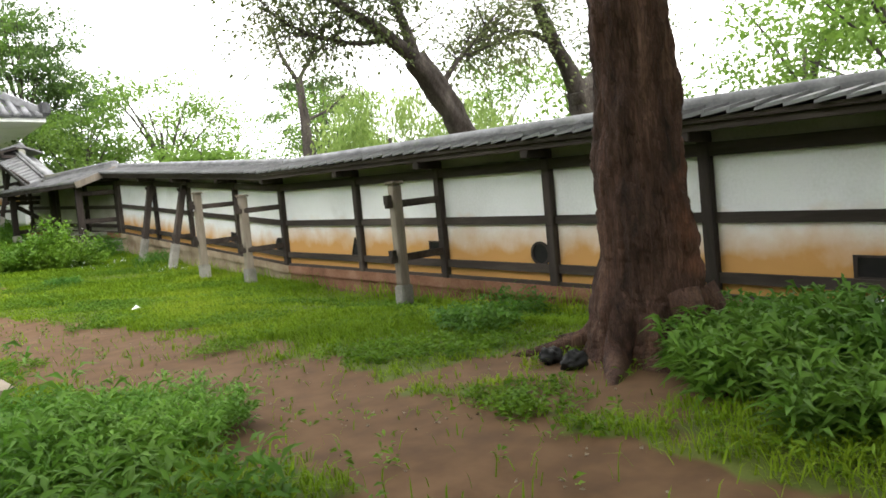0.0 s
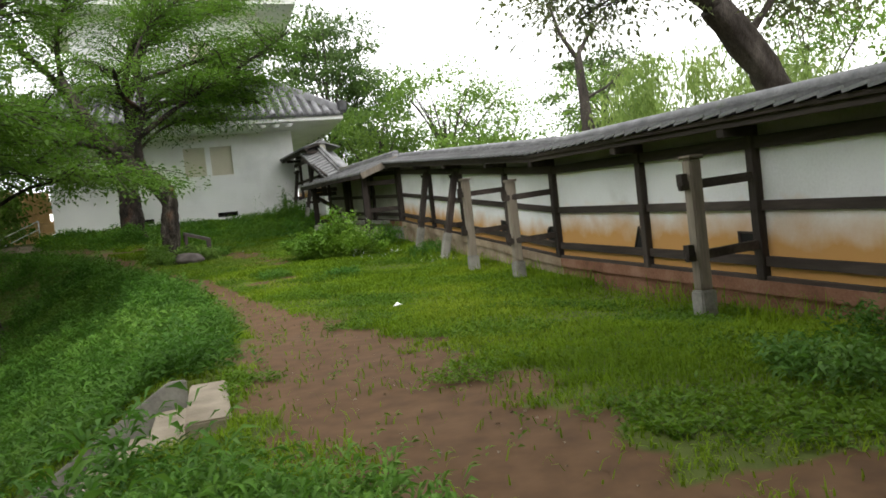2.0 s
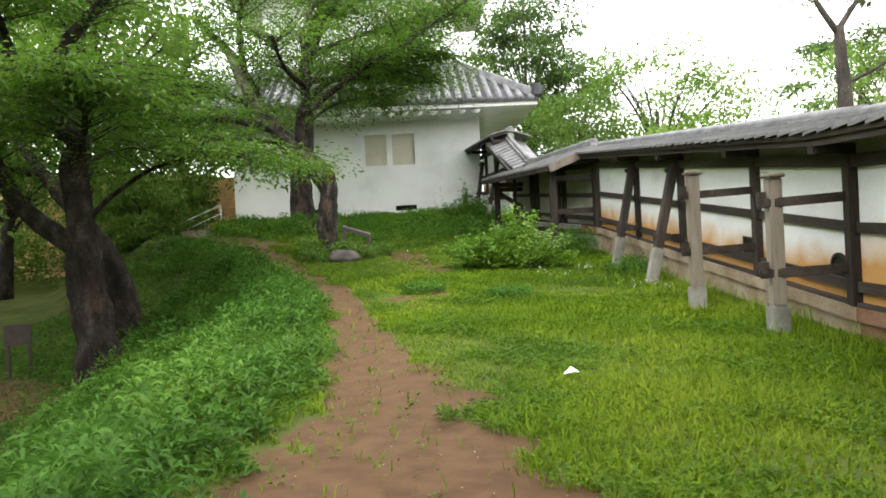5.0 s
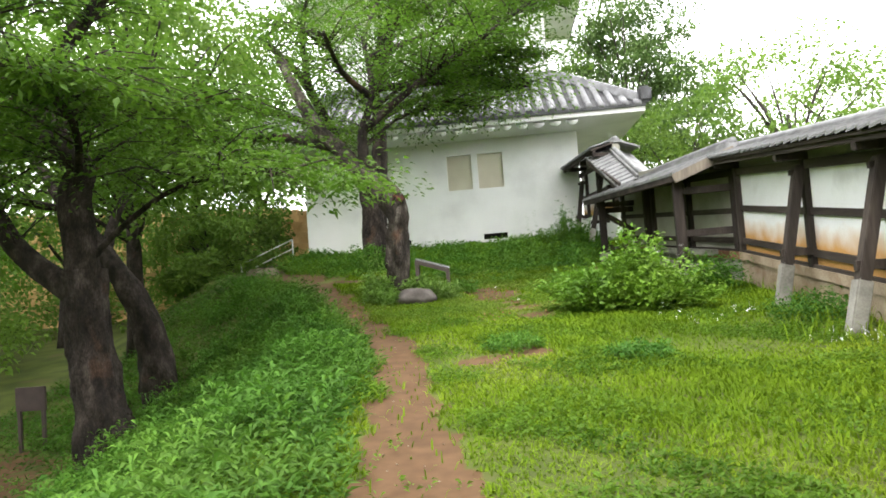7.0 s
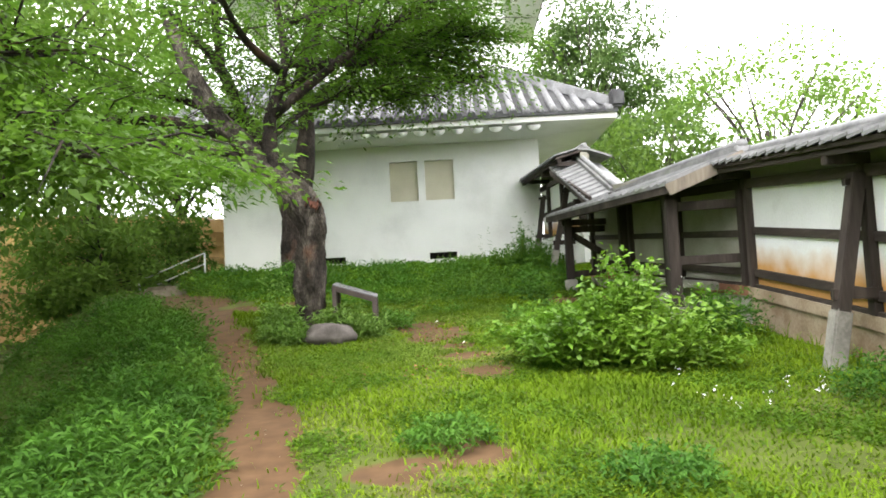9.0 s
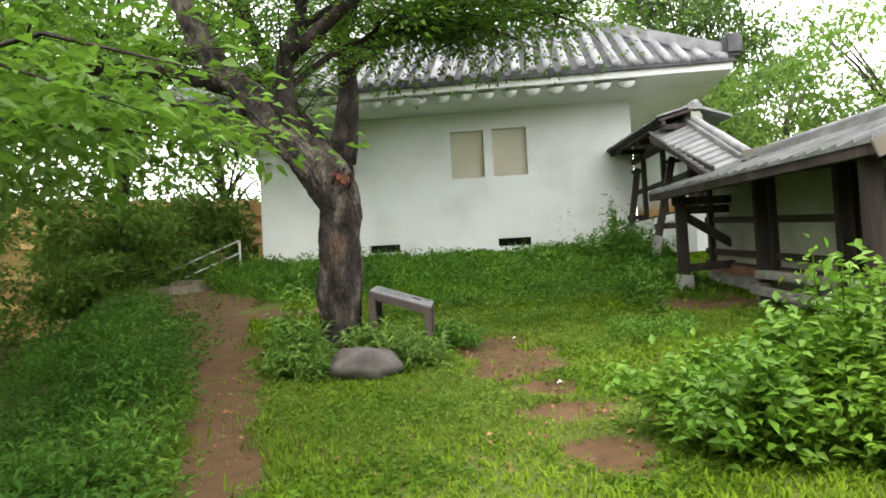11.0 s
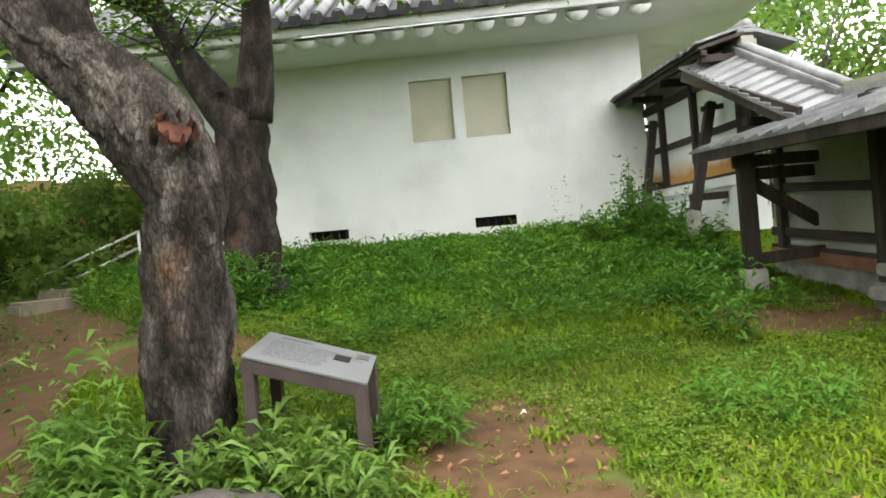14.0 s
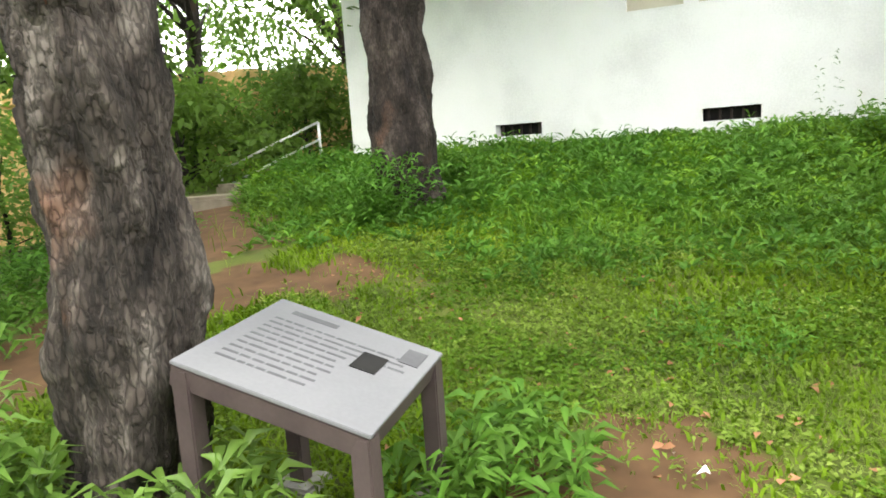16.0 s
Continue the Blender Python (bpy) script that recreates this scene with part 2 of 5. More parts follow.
def bark_cracks(m, size, deep, long):
    """Adds a network of dark cracks, longer upwards than across, to a bark."""
    n, l = m.node_tree.nodes, m.node_tree.links
    p = n["Principled BSDF"]
    old = p.inputs["Base Color"].links[0].from_socket
    co, mp, vo, no, ad = n.new("ShaderNodeTexCoord"), n.new("ShaderNodeMapping"), n.new("ShaderNodeTexVoronoi"), n.new("ShaderNodeTexNoise"), n.new("ShaderNodeVectorMath")
    mp.inputs["Scale"].default_value = (size, size, size * long)
    no.inputs["Scale"].default_value, no.inputs["Detail"].default_value = 1.6, 5
    l.new(co.outputs["Object"], mp.inputs[0]), l.new(mp.outputs[0], no.inputs["Vector"])
    ad.operation = "ADD"
    l.new(mp.outputs[0], ad.inputs[0]), l.new(no.outputs["Color"], ad.inputs[1])
    vo.feature = "DISTANCE_TO_EDGE"
    vo.inputs["Scale"].default_value = 1.0
    l.new(ad.outputs[0], vo.inputs["Vector"])
    ra, mi, bu = n.new("ShaderNodeValToRGB"), n.new("ShaderNodeMix"), n.new("ShaderNodeBump")
    ra.color_ramp.elements[0].position, ra.color_ramp.elements[1].position = 0.0, 0.22
    ra.color_ramp.elements[0].color = (deep, deep, deep, 1)
    l.new(vo.outputs["Distance"], ra.inputs[0])
    mi.data_type, mi.blend_type = "RGBA", "MULTIPLY"
    mi.inputs["Factor"].default_value = 1.0
    l.new(old, mi.inputs["A"]), l.new(ra.outputs[0], mi.inputs["B"]), l.new(mi.outputs["Result"], p.inputs["Base Color"])
    bu.inputs["Strength"].default_value, bu.inputs["Distance"].default_value = 0.8, 0.02
    l.new(ra.outputs[0], bu.inputs["Height"]), l.new(p.inputs["Normal"].links[0].from_socket, bu.inputs["Normal"]), l.new(bu.outputs[0], p.inputs["Normal"])


bark_cracks(BARK, 36, 0.5, 0.3)
bark_cracks(BARK_PALE, 36, 0.48, 0.3)
bark_cracks(BARK_RED, 42, 0.6, 0.1)
bark_cracks(BARK_GREY, 22, 0.6, 0.2)


# ---- mesh helpers ----
RNG = np.random.default_rng(7)


class Shape:
    """Collects vertices and faces of one mesh."""

    def __init__(self):
        self.v, self.f = [], []

    def add(self, verts, faces):
        k = len(self.v)
        self.v += [tuple(p) for p in verts]
        self.f += [tuple(i + k for i in q) for q in faces]
        return self

    def box(self, lo, hi, at=lambda x, y, z: (x, y, z)):
        (a, b, c), (d, e, f) = lo, hi
        return self.add([at(x, y, z) for z in (c, f) for x, y in ((a, b), (d, b), (d, e), (a, e))],
                        [(3, 2, 1, 0), (4, 5, 6, 7), (0, 1, 5, 4), (1, 2, 6, 5), (2, 3, 7, 6), (3, 0, 4, 7)])

    def beam(self, p, q, w, h, up=(0, 0, 1)):
        """A squared timber from p to q, w wide and h deep."""
        p, q = Vector(p), Vector(q)
        d = (q - p).normalized()
        s = d.cross(Vector(up)).normalized()
        u = s.cross(d)
        ring = lambda c: [c + s * a * w / 2 + u * b * h / 2 for a, b in ((-1, -1), (1, -1), (1, 1), (-1, 1))]
        return self.add(ring(p) + ring(q), [(3, 2, 1, 0), (4, 5, 6, 7), (0, 1, 5, 4), (1, 2, 6, 5), (2, 3, 7, 6), (3, 0, 4, 7)])

    def tube(self, pts, radii, n=8, wob=0.0, seed=0, flake=0.0):
        """flake: depth in metres of the plates and furrows of a coarse bark."""
        pts = [Vector(p) for p in pts]
        k = len(self.v)
        ref = Vector((0.3, 0.9, 0.2))
        for i, p in enumerate(pts):
            d = (pts[min(i + 1, len(pts) - 1)] - pts[max(i - 1, 0)]).normalized()
            s = d.cross(ref).normalized()
            u = s.cross(d)
            for j in range(n):
                a = 2 * math.pi * j / n
                r = radii[i] * (1 + wob * noise.noise((math.cos(a) * 1.6 + seed, math.sin(a) * 1.6, p.z * 1.9 + seed)) + 0.3 * wob * noise.noise((math.cos(a) * 6 + seed, math.sin(a) * 6, p.z * 5 + seed)))
                if flake:
                    q = p + (s * math.cos(a) + u * math.sin(a)) * r
                    k1 = noise.noise((q.x * 13 + seed, q.y * 13, q.z * 5))
                    k2 = noise.noise((q.x * 34, q.y * 34 + seed, q.z * 14))
                    r += flake * (1.1 * min(0.25, k1) - 0.9 * max(0.0, 0.16 - abs(k2)) * 4 + 0.35 * k2)
                self.v.append(tuple(p + s * math.cos(a) * r + u * math.sin(a) * r))
        for i in range(len(pts) - 1):
            for j in range(n):
                a, b = k + i * n + j, k + i * n + (j + 1) % n
                self.f.append((a, b, b + n, a + n))
        self.f.append(tuple(range(k + n - 1, k - 1, -1)))
        self.f.append(tuple(range(k + (len(pts) - 1) * n, k + len(pts) * n)))
        return self

    def mesh(self, name, mat, smooth=False):
        me = bpy.data.meshes.new(name)
        me.from_pydata(self.v, [], self.f)
        me.materials.append(mat)
        if smooth:
            me.polygons.foreach_set("use_smooth", np.ones(len(me.polygons), bool))
        me.update()
        return me


def part(name, shape, mat, parent=None, label="", smooth=False, bevel=0.0):
    me = shape.mesh(name, mat, smooth) if isinstance(shape, Shape) else shape
    if bevel:
        bm = bmesh.new()
        bm.from_mesh(me)
        bmesh.ops.recalc_face_normals(bm, faces=bm.faces)
        bmesh.ops.bevel(bm, geom=bm.edges[:], offset=bevel, segments=2, affect="EDGES", clamp_overlap=True)
        bm.to_mesh(me)
        bm.free()
    ob = new(name, me)
    if parent:
        ob.parent = parent
        if parent.type == "EMPTY":
            ob.matrix_parent_inverse = parent.matrix_basis.inverted()
    return tagged(ob, label)


def thing(name, at, label, category="", group="", kind=""):
    ob = new(name)
    ob.empty_display_size = 0.2
    ob.matrix_basis = Matrix.Translation(at)
    return tagged(ob, label, category, group, kind)


def triangles(name, verts, tris, mat):
    """A large mesh straight from arrays."""
    me = bpy.data.meshes.new(name)
    me.vertices.add(len(verts))
    me.vertices.foreach_set("co", np.asarray(verts, np.float32).ravel())
    me.loops.add(tris.size)
    me.loops.foreach_set("vertex_index", np.asarray(tris, np.int32).ravel())
    me.polygons.add(len(tris))
    me.polygons.foreach_set("loop_start", np.arange(0, tris.size, 3, dtype=np.int32))
    me.materials.append(mat)
    me.update(calc_edges=True)
    return me


def leaves(name, centres, dirs, length, width, mat, fold=0.25, droop=0.2):
    """Folded pointed leaves, four triangles each: they start at centres and point along dirs."""
    n = len(centres)
    d = dirs / np.linalg.norm(dirs, axis=1, keepdims=True)
    up = np.tile([0.0, 0.0, 1.0], (n, 1)) + RNG.normal(0, 0.45, (n, 3))
    s = np.cross(d, up)
    s /= np.linalg.norm(s, axis=1, keepdims=True) + 1e-9
    u = np.cross(s, d)
    L = (length * RNG.uniform(0.6, 1.25, n))[:, None]
    W = (width * RNG.uniform(0.7, 1.2, n))[:, None]
    down = np.array([0, 0, -1.0])
    base, tip = centres, centres + d * L + down * droop * L
    mid = centres + d * L * 0.45 - u * fold * W * 0.5
    a, b = mid + s * W / 2 + u * fold * W, mid - s * W / 2 + u * fold * W
    v = np.stack([base, a, tip, b, mid], 1).reshape(-1, 3)
    t = np.array([[0, 4, 1], [1, 4, 2], [2, 4, 3], [3, 4, 0]])
    return triangles(name, v, (np.arange(n)[:, None, None] * 5 + t).reshape(-1, 3), mat)


def blades(name, feet, height, width, lean, mat):
    """Bent grass blades, three triangles each."""
    n = len(feet)
    a = RNG.uniform(0, 2 * math.pi, n)
    d = np.stack([np.cos(a), np.sin(a), np.zeros(n)], 1)
    s = np.stack([-np.sin(a), np.cos(a), np.zeros(n)], 1)
    h = (np.asarray(height) * RNG.uniform(0.5, 1.3, n))[:, None]
    w = (np.asarray(width) * RNG.uniform(0.7, 1.2, n))[:, None]
    le = (lean * RNG.uniform(0.3, 1.6, n))[:, None]
    z = np.array([0, 0, 1.0])
    v = np.stack([feet - s * w / 2, feet + s * w / 2, feet + z * h * 0.6 + d * h * le * 0.35 + s * w * 0.4,
                  feet + z * h * 0.6 + d * h * le * 0.35 - s * w * 0.4, feet + z * h * (1 - 0.25 * le) + d * h * le], 1).reshape(-1, 3)
    t = np.array([[0, 1, 2], [0, 2, 3], [3, 2, 4]])
    return triangles(name, v, (np.arange(n)[:, None, None] * 5 + t).reshape(-1, 3), mat)


# ---- ground ----
GY = [-30, 6, 10, 12.5, 16, 20, 24, 27, 30, 33, 34.2, 60]
GZ = [0.36, 0.38, 0.40, 0.50, 0.75, 1.08, 1.45, 1.75, 2.2, 2.68, 2.85, 2.9]


def smooth(a, b, x):
    t = np.clip((x - a) / (b - a), 0, 1)
    return t * t * (3 - 2 * t)


def ground_z(x, y):
    """Height of the ground: a yard that rises to the tower, with a bank falling away on one side."""
    x, y = np.asarray(x, float), np.asarray(y, float)
    z = np.interp(y, GY, GZ)
    z = z - 0.16 * smooth(4.6, 6.0, x) * (1 - smooth(7, 12, y))
    edge = np.interp(y, [-6, 3, 8, 12, 16, 22, 26, 30, 36], [-1.4, 0.5, 0.35, 0.0, -0.6, -2.3, -5.0, -7.5, -9])
    z = z - np.clip((edge - x) * 0.48, 0, 1.9) * smooth(0, 0.8, edge - x)
    z = z + 0.25 * smooth(-0.2, -1.5, x) * smooth(20, 24, y) * (1 - smooth(28, 33, y))
    z = z - 0.55 * smooth(0.75, 0.35, x) * smooth(4.7, 5.2, y) * (1 - smooth(6.9, 7.2, y)) * smooth(-3.5, -1.5, x)
    z = z - smooth(7.6, 10.5, x) * np.clip(z + 0.8, 0, 3)
    far = np.maximum(np.hypot(x - 2, y - 14) - 60, 0)
    return z - 0.004 * np.minimum(far, 200)


TRAIL = [(1.7, -4), (1.75, 0.6), (1.95, 3), (1.9, 5.2), (1.85, 7.8), (1.65, 10), (1.25, 13), (0.85, 15.5), (0.3, 18), (-0.7, 20.5), (-1.6, 22.5), (-2.8, 25), (-4.3, 27.6), (-5.6, 29.6)]
TRAIL_W = [0.7, 0.7, 0.95, 1.15, 1.1, 0.68, 0.4, 0.34, 0.32, 0.34, 0.42, 0.6, 0.75, 0.8]
PATCHES = [(-2.3, 26.2, 1.0), (-1.5, 26.6, 0.8), (-3.9, 27.6, 1.2), (2.6, 19.9, 0.5), (2.4, 16.6, 0.32), (1.75, 16.4, 0.45), (1.5, 23.9, 0.9), (1.9, 23.0, 0.8), (3.7, 0.9, 1.5), (3.1, 2.0, 0.6), (2.15, 21.9, 0.55), (1.95, 22.7, 0.7), (1.75, 23.5, 0.75), (1.5, 24.4, 0.8), (2.3, 21.0, 0.5), (2.2, 10.0, 0.6), (0.3, 17.5, 0.6), (2.2, 17.0, 0.4), (5.0, 27.0, 1.1), (-4.6, 28.8, 1.0), (-7.5, 17.5, 3.0), (-9, 12.5, 4.0)]


def bare(x, y):
    """1 on the trodden earth, 0 in the grass."""
    x, y = np.asarray(x, float), np.asarray(y, float)
    b = np.zeros_like(x)
    for (x0, y0), (x1, y1), w0, w1 in zip(TRAIL, TRAIL[1:], TRAIL_W, TRAIL_W[1:]):
        dx, dy = x1 - x0, y1 - y0
        k = np.clip(((x - x0) * dx + (y - y0) * dy) / (dx * dx + dy * dy), 0, 1)
        d = np.hypot(x - x0 - k * dx, y - y0 - k * dy) / (w0 + k * (w1 - w0))
        b = np.maximum(b, 1 - smooth(0.45, 1.35, d + 0.28 * lumps(x, y, 2.2, 3) + 0.2 * lumps(x, y, 5.3, 1)))
    for px, py, r in PATCHES:
        b = np.maximum(b, 0.85 * (1 - smooth(0.35, 1.2, np.hypot(x - px, y - py) / r + 0.25 * lumps(x, y, 3.1, 2) + 0.15 * lumps(x, y, 6.7, 1))))
    b = np.maximum(b, 0.8 * smooth(6.2, 6.9, x) * (1 - smooth(9, 13, y)))
    return b


def lumps(x, y, s=1.0, seed=0.0):
    return (np.sin(x * 1.9 * s + 1.3 * np.sin(y * 1.1 * s + seed) + seed) + np.sin(y * 2.3 * s + 1.7 * np.sin(x * 0.9 * s + seed * 2)) + np.sin((x + y) * 3.7 * s + seed * 3) * 0.5) / 2.5


def make_ground():
    fine = np.arange(-12, 12.01, 0.16), np.arange(-9, 36.01, 0.16)
    wide = [np.unique(np.round(np.concatenate([-np.geomspace(2000, 13, 26), a, np.geomspace(37, 2000, 26)]), 3)) for a in fine]
    X, Y = np.meshgrid(wide[0], wide[1])
    Z = ground_z(X, Y) + 0.018 * lumps(X, Y, 1.1, 1)
    B = bare(X, Y)
    Z -= 0.035 * B * (np.abs(X) < 12)
    nx, ny = len(wide[0]), len(wide[1])
    i = np.arange(nx * ny).reshape(ny, nx)
    q = np.stack([i[:-1, :-1], i[:-1, 1:], i[1:, 1:], i[1:, :-1]], -1).reshape(-1, 4)
    t = np.concatenate([q[:, [0, 1, 2]], q[:, [0, 2, 3]]])
    me = triangles("ground", np.stack([X, Y, Z], -1).reshape(-1, 3), t, EARTH)
    me.polygons.foreach_set("use_smooth", np.ones(len(me.polygons), bool))
    me.attributes.new("bare", "FLOAT", "POINT").data.foreach_set("value", B.ravel().astype(np.float32))
    tagged(new("ground", me), "uneven yard of reddish earth and green turf", "ground", kind="structure")


make_ground()


# ---- the boundary wall ----
class Run:
    """A straight stretch of wall: s along it, d towards the yard, h above its foot."""

    def __init__(self, p, q, z0, z1):
        self.p, self.q, self.z0, self.z1 = Vector(p), Vector(q), z0, z1
        self.length = (self.q - self.p).length
        self.along = (self.q - self.p).normalized()
        self.side = Vector((-self.along.y, self.along.x))

    def at(self, s, d, h):
        g = self.p + self.along * s + self.side * d
        return (g.x, g.y, self.z0 + (self.z1 - self.z0) * s / self.length + h)


def stained_panel(run, s0, s1, h0, h1, foot, parent, reach, skin=None):
    """One plaster field, divided finely enough to carry its ochre splash stain."""
    sh, ns, nh = Shape(), 8, 14
    for j in range(nh + 1):
        for i in range(ns + 1):
            sh.v.append(run.at(s0 + (s1 - s0) * i / ns, 0, h0 + (h1 - h0) * j / nh))
    for j in range(nh):
        for i in range(ns):
            a = j * (ns + 1) + i
            sh.f.append((a + 1, a, a + ns + 1, a + ns + 2))
    k = len(sh.v)
    sh.add([run.at(s, -0.2, h) for h in (h0, h1) for s in (s0, s1)], [(0, 1, 3, 2)])
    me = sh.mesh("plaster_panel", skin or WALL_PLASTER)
    val = [max(0.0, 1.15 - (h0 + (h1 - h0) * (n // (ns + 1)) / nh) / reach) * 0.9 for n in range(k)] + [0] * 4
    me.attributes.new("stain", "FLOAT", "POINT").data.foreach_set("value", np.array(val, np.float32))
    return part("plaster_panel", me, None, parent)


def wall_stretch(name, run, posts, label, reach=0.75, skin=None, foot=STONE, roof=True, overhang=0.55, mid=0.9, beam_h=1.58, lower=True, ridge=2.27, clay=CLAY):
    w = thing(name, (run.p.x, run.p.y, run.z0), label, "wall", kind="structure")
    at = run.at
    L = run.length
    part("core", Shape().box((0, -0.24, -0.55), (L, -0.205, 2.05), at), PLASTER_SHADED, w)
    part("footing", Shape().box((0, -0.26, -0.9), (L, 0.05, -0.14), at), foot, w, "low footing under the wall")
    part("clay_base", Shape().box((0, -0.2, -0.16), (L, 0.09, 0.0), at), clay, w, "clay base course")
    part("sill", Shape().box((0, -0.2, -0.02), (L, 0.07, 0.05), at), TIMBER_RAIL, w)
    ends = [0] + [p for p in posts] + [L]
    for a, b in zip(ends, ends[1:]):
        if b - a > 0.15:
            stained_panel(run, a, b, 0.05, beam_h, 0, w, reach, skin)
            if lower:
                part("rail", Shape().box((a, -0.05, 0.17), (b, 0.06, 0.29), at), TIMBER_RAIL, w)
            part("rail", Shape().box((a, -0.05, mid - 0.06), (b, 0.045, mid + 0.06), at), TIMBER_RAIL, w)
    part("wall_plate", Shape().box((0, -0.05, beam_h), (L, 0.08, beam_h + 0.15), at), TIMBER_RAIL, w)
    # The frieze takes the darker plaster, so eave shade is in its colour.
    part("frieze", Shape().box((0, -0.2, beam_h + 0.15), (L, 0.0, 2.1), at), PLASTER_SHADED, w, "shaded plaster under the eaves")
    for s in posts:
        part("post", Shape().box((s - 0.07, -0.1, 0.0), (s + 0.07, 0.1, 1.78), at), TIMBER, w, bevel=0.012)
        part("bracket_arm", Shape().box((s - 0.07, -0.1, 1.74), (s + 0.07, overhang - 0.06, 1.86), at), TIMBER, w, bevel=0.01)
    if roof:
        eave, top = 1.97, ridge - 0.07
        part("eave_board", Shape().add([at(s, d, h) for s in (0, L) for d, h in ((overhang, eave - 0.05), (overhang, eave + 0.0), (-0.05, top - 0.02), (-0.05, top - 0.08))],
             [(0, 1, 2, 3), (7, 6, 5, 4), (1, 0, 4, 5), (2, 1, 5, 6), (3, 2, 6, 7), (0, 3, 7, 4)]), TIMBER_RAIL, w)
        part("eave_purlin", Shape().box((0, overhang - 0.14, eave - 0.13), (L, overhang - 0.05, eave - 0.05), at), TIMBER_RAIL, w)
        part("outer_slope", Shape().add([at(s, d, h) for s in (0, L) for d, h in ((-0.9, eave - 0.02), (-0.9, eave + 0.03), (-0.2, top + 0.03), (-0.2, top - 0.03))],
             [(0, 1, 2, 3), (7, 6, 5, 4), (1, 0, 4, 5), (2, 1, 5, 6), (3, 2, 6, 7), (0, 3, 7, 4)]), ROOF_WOOD, w)
        n = max(1, round(L / 0.27))
        p = L / n
        sh = Shape()
        o = Vector(at(0, 0, 0))
        rel = lambda s, d, h: tuple(Vector(at(s, d, h)) - o)
        sh.add([rel(s, d, h + up) for s, up in ((0.0, 0.045), (p * 1.12, 0.0)) for d, h in ((overhang + 0.05, eave - 0.005), (overhang + 0.05, eave + 0.032), (-0.06, top + 0.02), (-0.06, top - 0.02))],
               [(0, 1, 2, 3), (7, 6, 5, 4), (1, 0, 4, 5), (2, 1, 5, 6), (3, 2, 6, 7), (0, 3, 7, 4)])
        me = sh.mesh("roof_tile", ROOF_WOOD)
        for i in range(n):
            ob = part("roof_tile", me, None, w)
            ob.matrix_basis = Matrix.Translation(Vector(at(i * p, 0, 0)) + Vector((0, 0, random.uniform(-0.006, 0.006))))
        for k, (d0, d1, h0, h1) in enumerate(((-0.3, 0.06, ridge - 0.12, ridge - 0.05), (-0.26, 0.02, ridge - 0.055, ridge + 0.0))):
            part("ridge_course", Shape().box((0, d0, h0), (L, d1, h1), at), ROOF_WOOD, w, bevel=0.012)
        part("ridge_cap", Shape().tube([at(L * i / 24, -0.12, ridge + 0.01) for i in range(25)], [0.085] * 25, 10), ROOF_WOOD, w, smooth=True)
    return w


NEAR = Run((7.0, -9.0), (7.0, 11.6), -0.19, 0.77)
FAR = Run((7.0, 11.6), (7.0, 22.45), 0.77, 1.93)
STEP = Run((7.0, 22.45), (5.75, 29.3), 1.93, 2.45)
LAST = Run((5.75, 30.0), (5.15, 34.05), 3.6, 3.62)
wall_stretch("wall_1", NEAR, [y + 9 for y in (-6.8, -4.55, -2.3, -0.05, 2.15, 4.4, 6.62, 8.9)], "white plaster castle wall with dark timber posts and tiled roof", reach=1.0, foot=CLAY, ridge=2.17)
wall_stretch("wall_2", FAR, [y - 11.6 for y in (11.68, 13.85, 16.6, 19.1, 22.3)], "rising white plaster castle wall with dark timber posts", reach=0.7, ridge=2.19, foot=CLAY_PALE, clay=CLAY_PALE)
# The dark skin paints in the shade below the lean-to roof.
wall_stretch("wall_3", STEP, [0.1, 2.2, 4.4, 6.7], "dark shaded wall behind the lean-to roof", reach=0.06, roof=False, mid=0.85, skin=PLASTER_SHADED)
wall_stretch("wall_4", LAST, [0.12, 1.75, 3.2], "short white plaster wall joining the tower", reach=0.5, overhang=0.7, mid=0.8, lower=False, foot=WALL_PLASTER, clay=WALL_PLASTER)


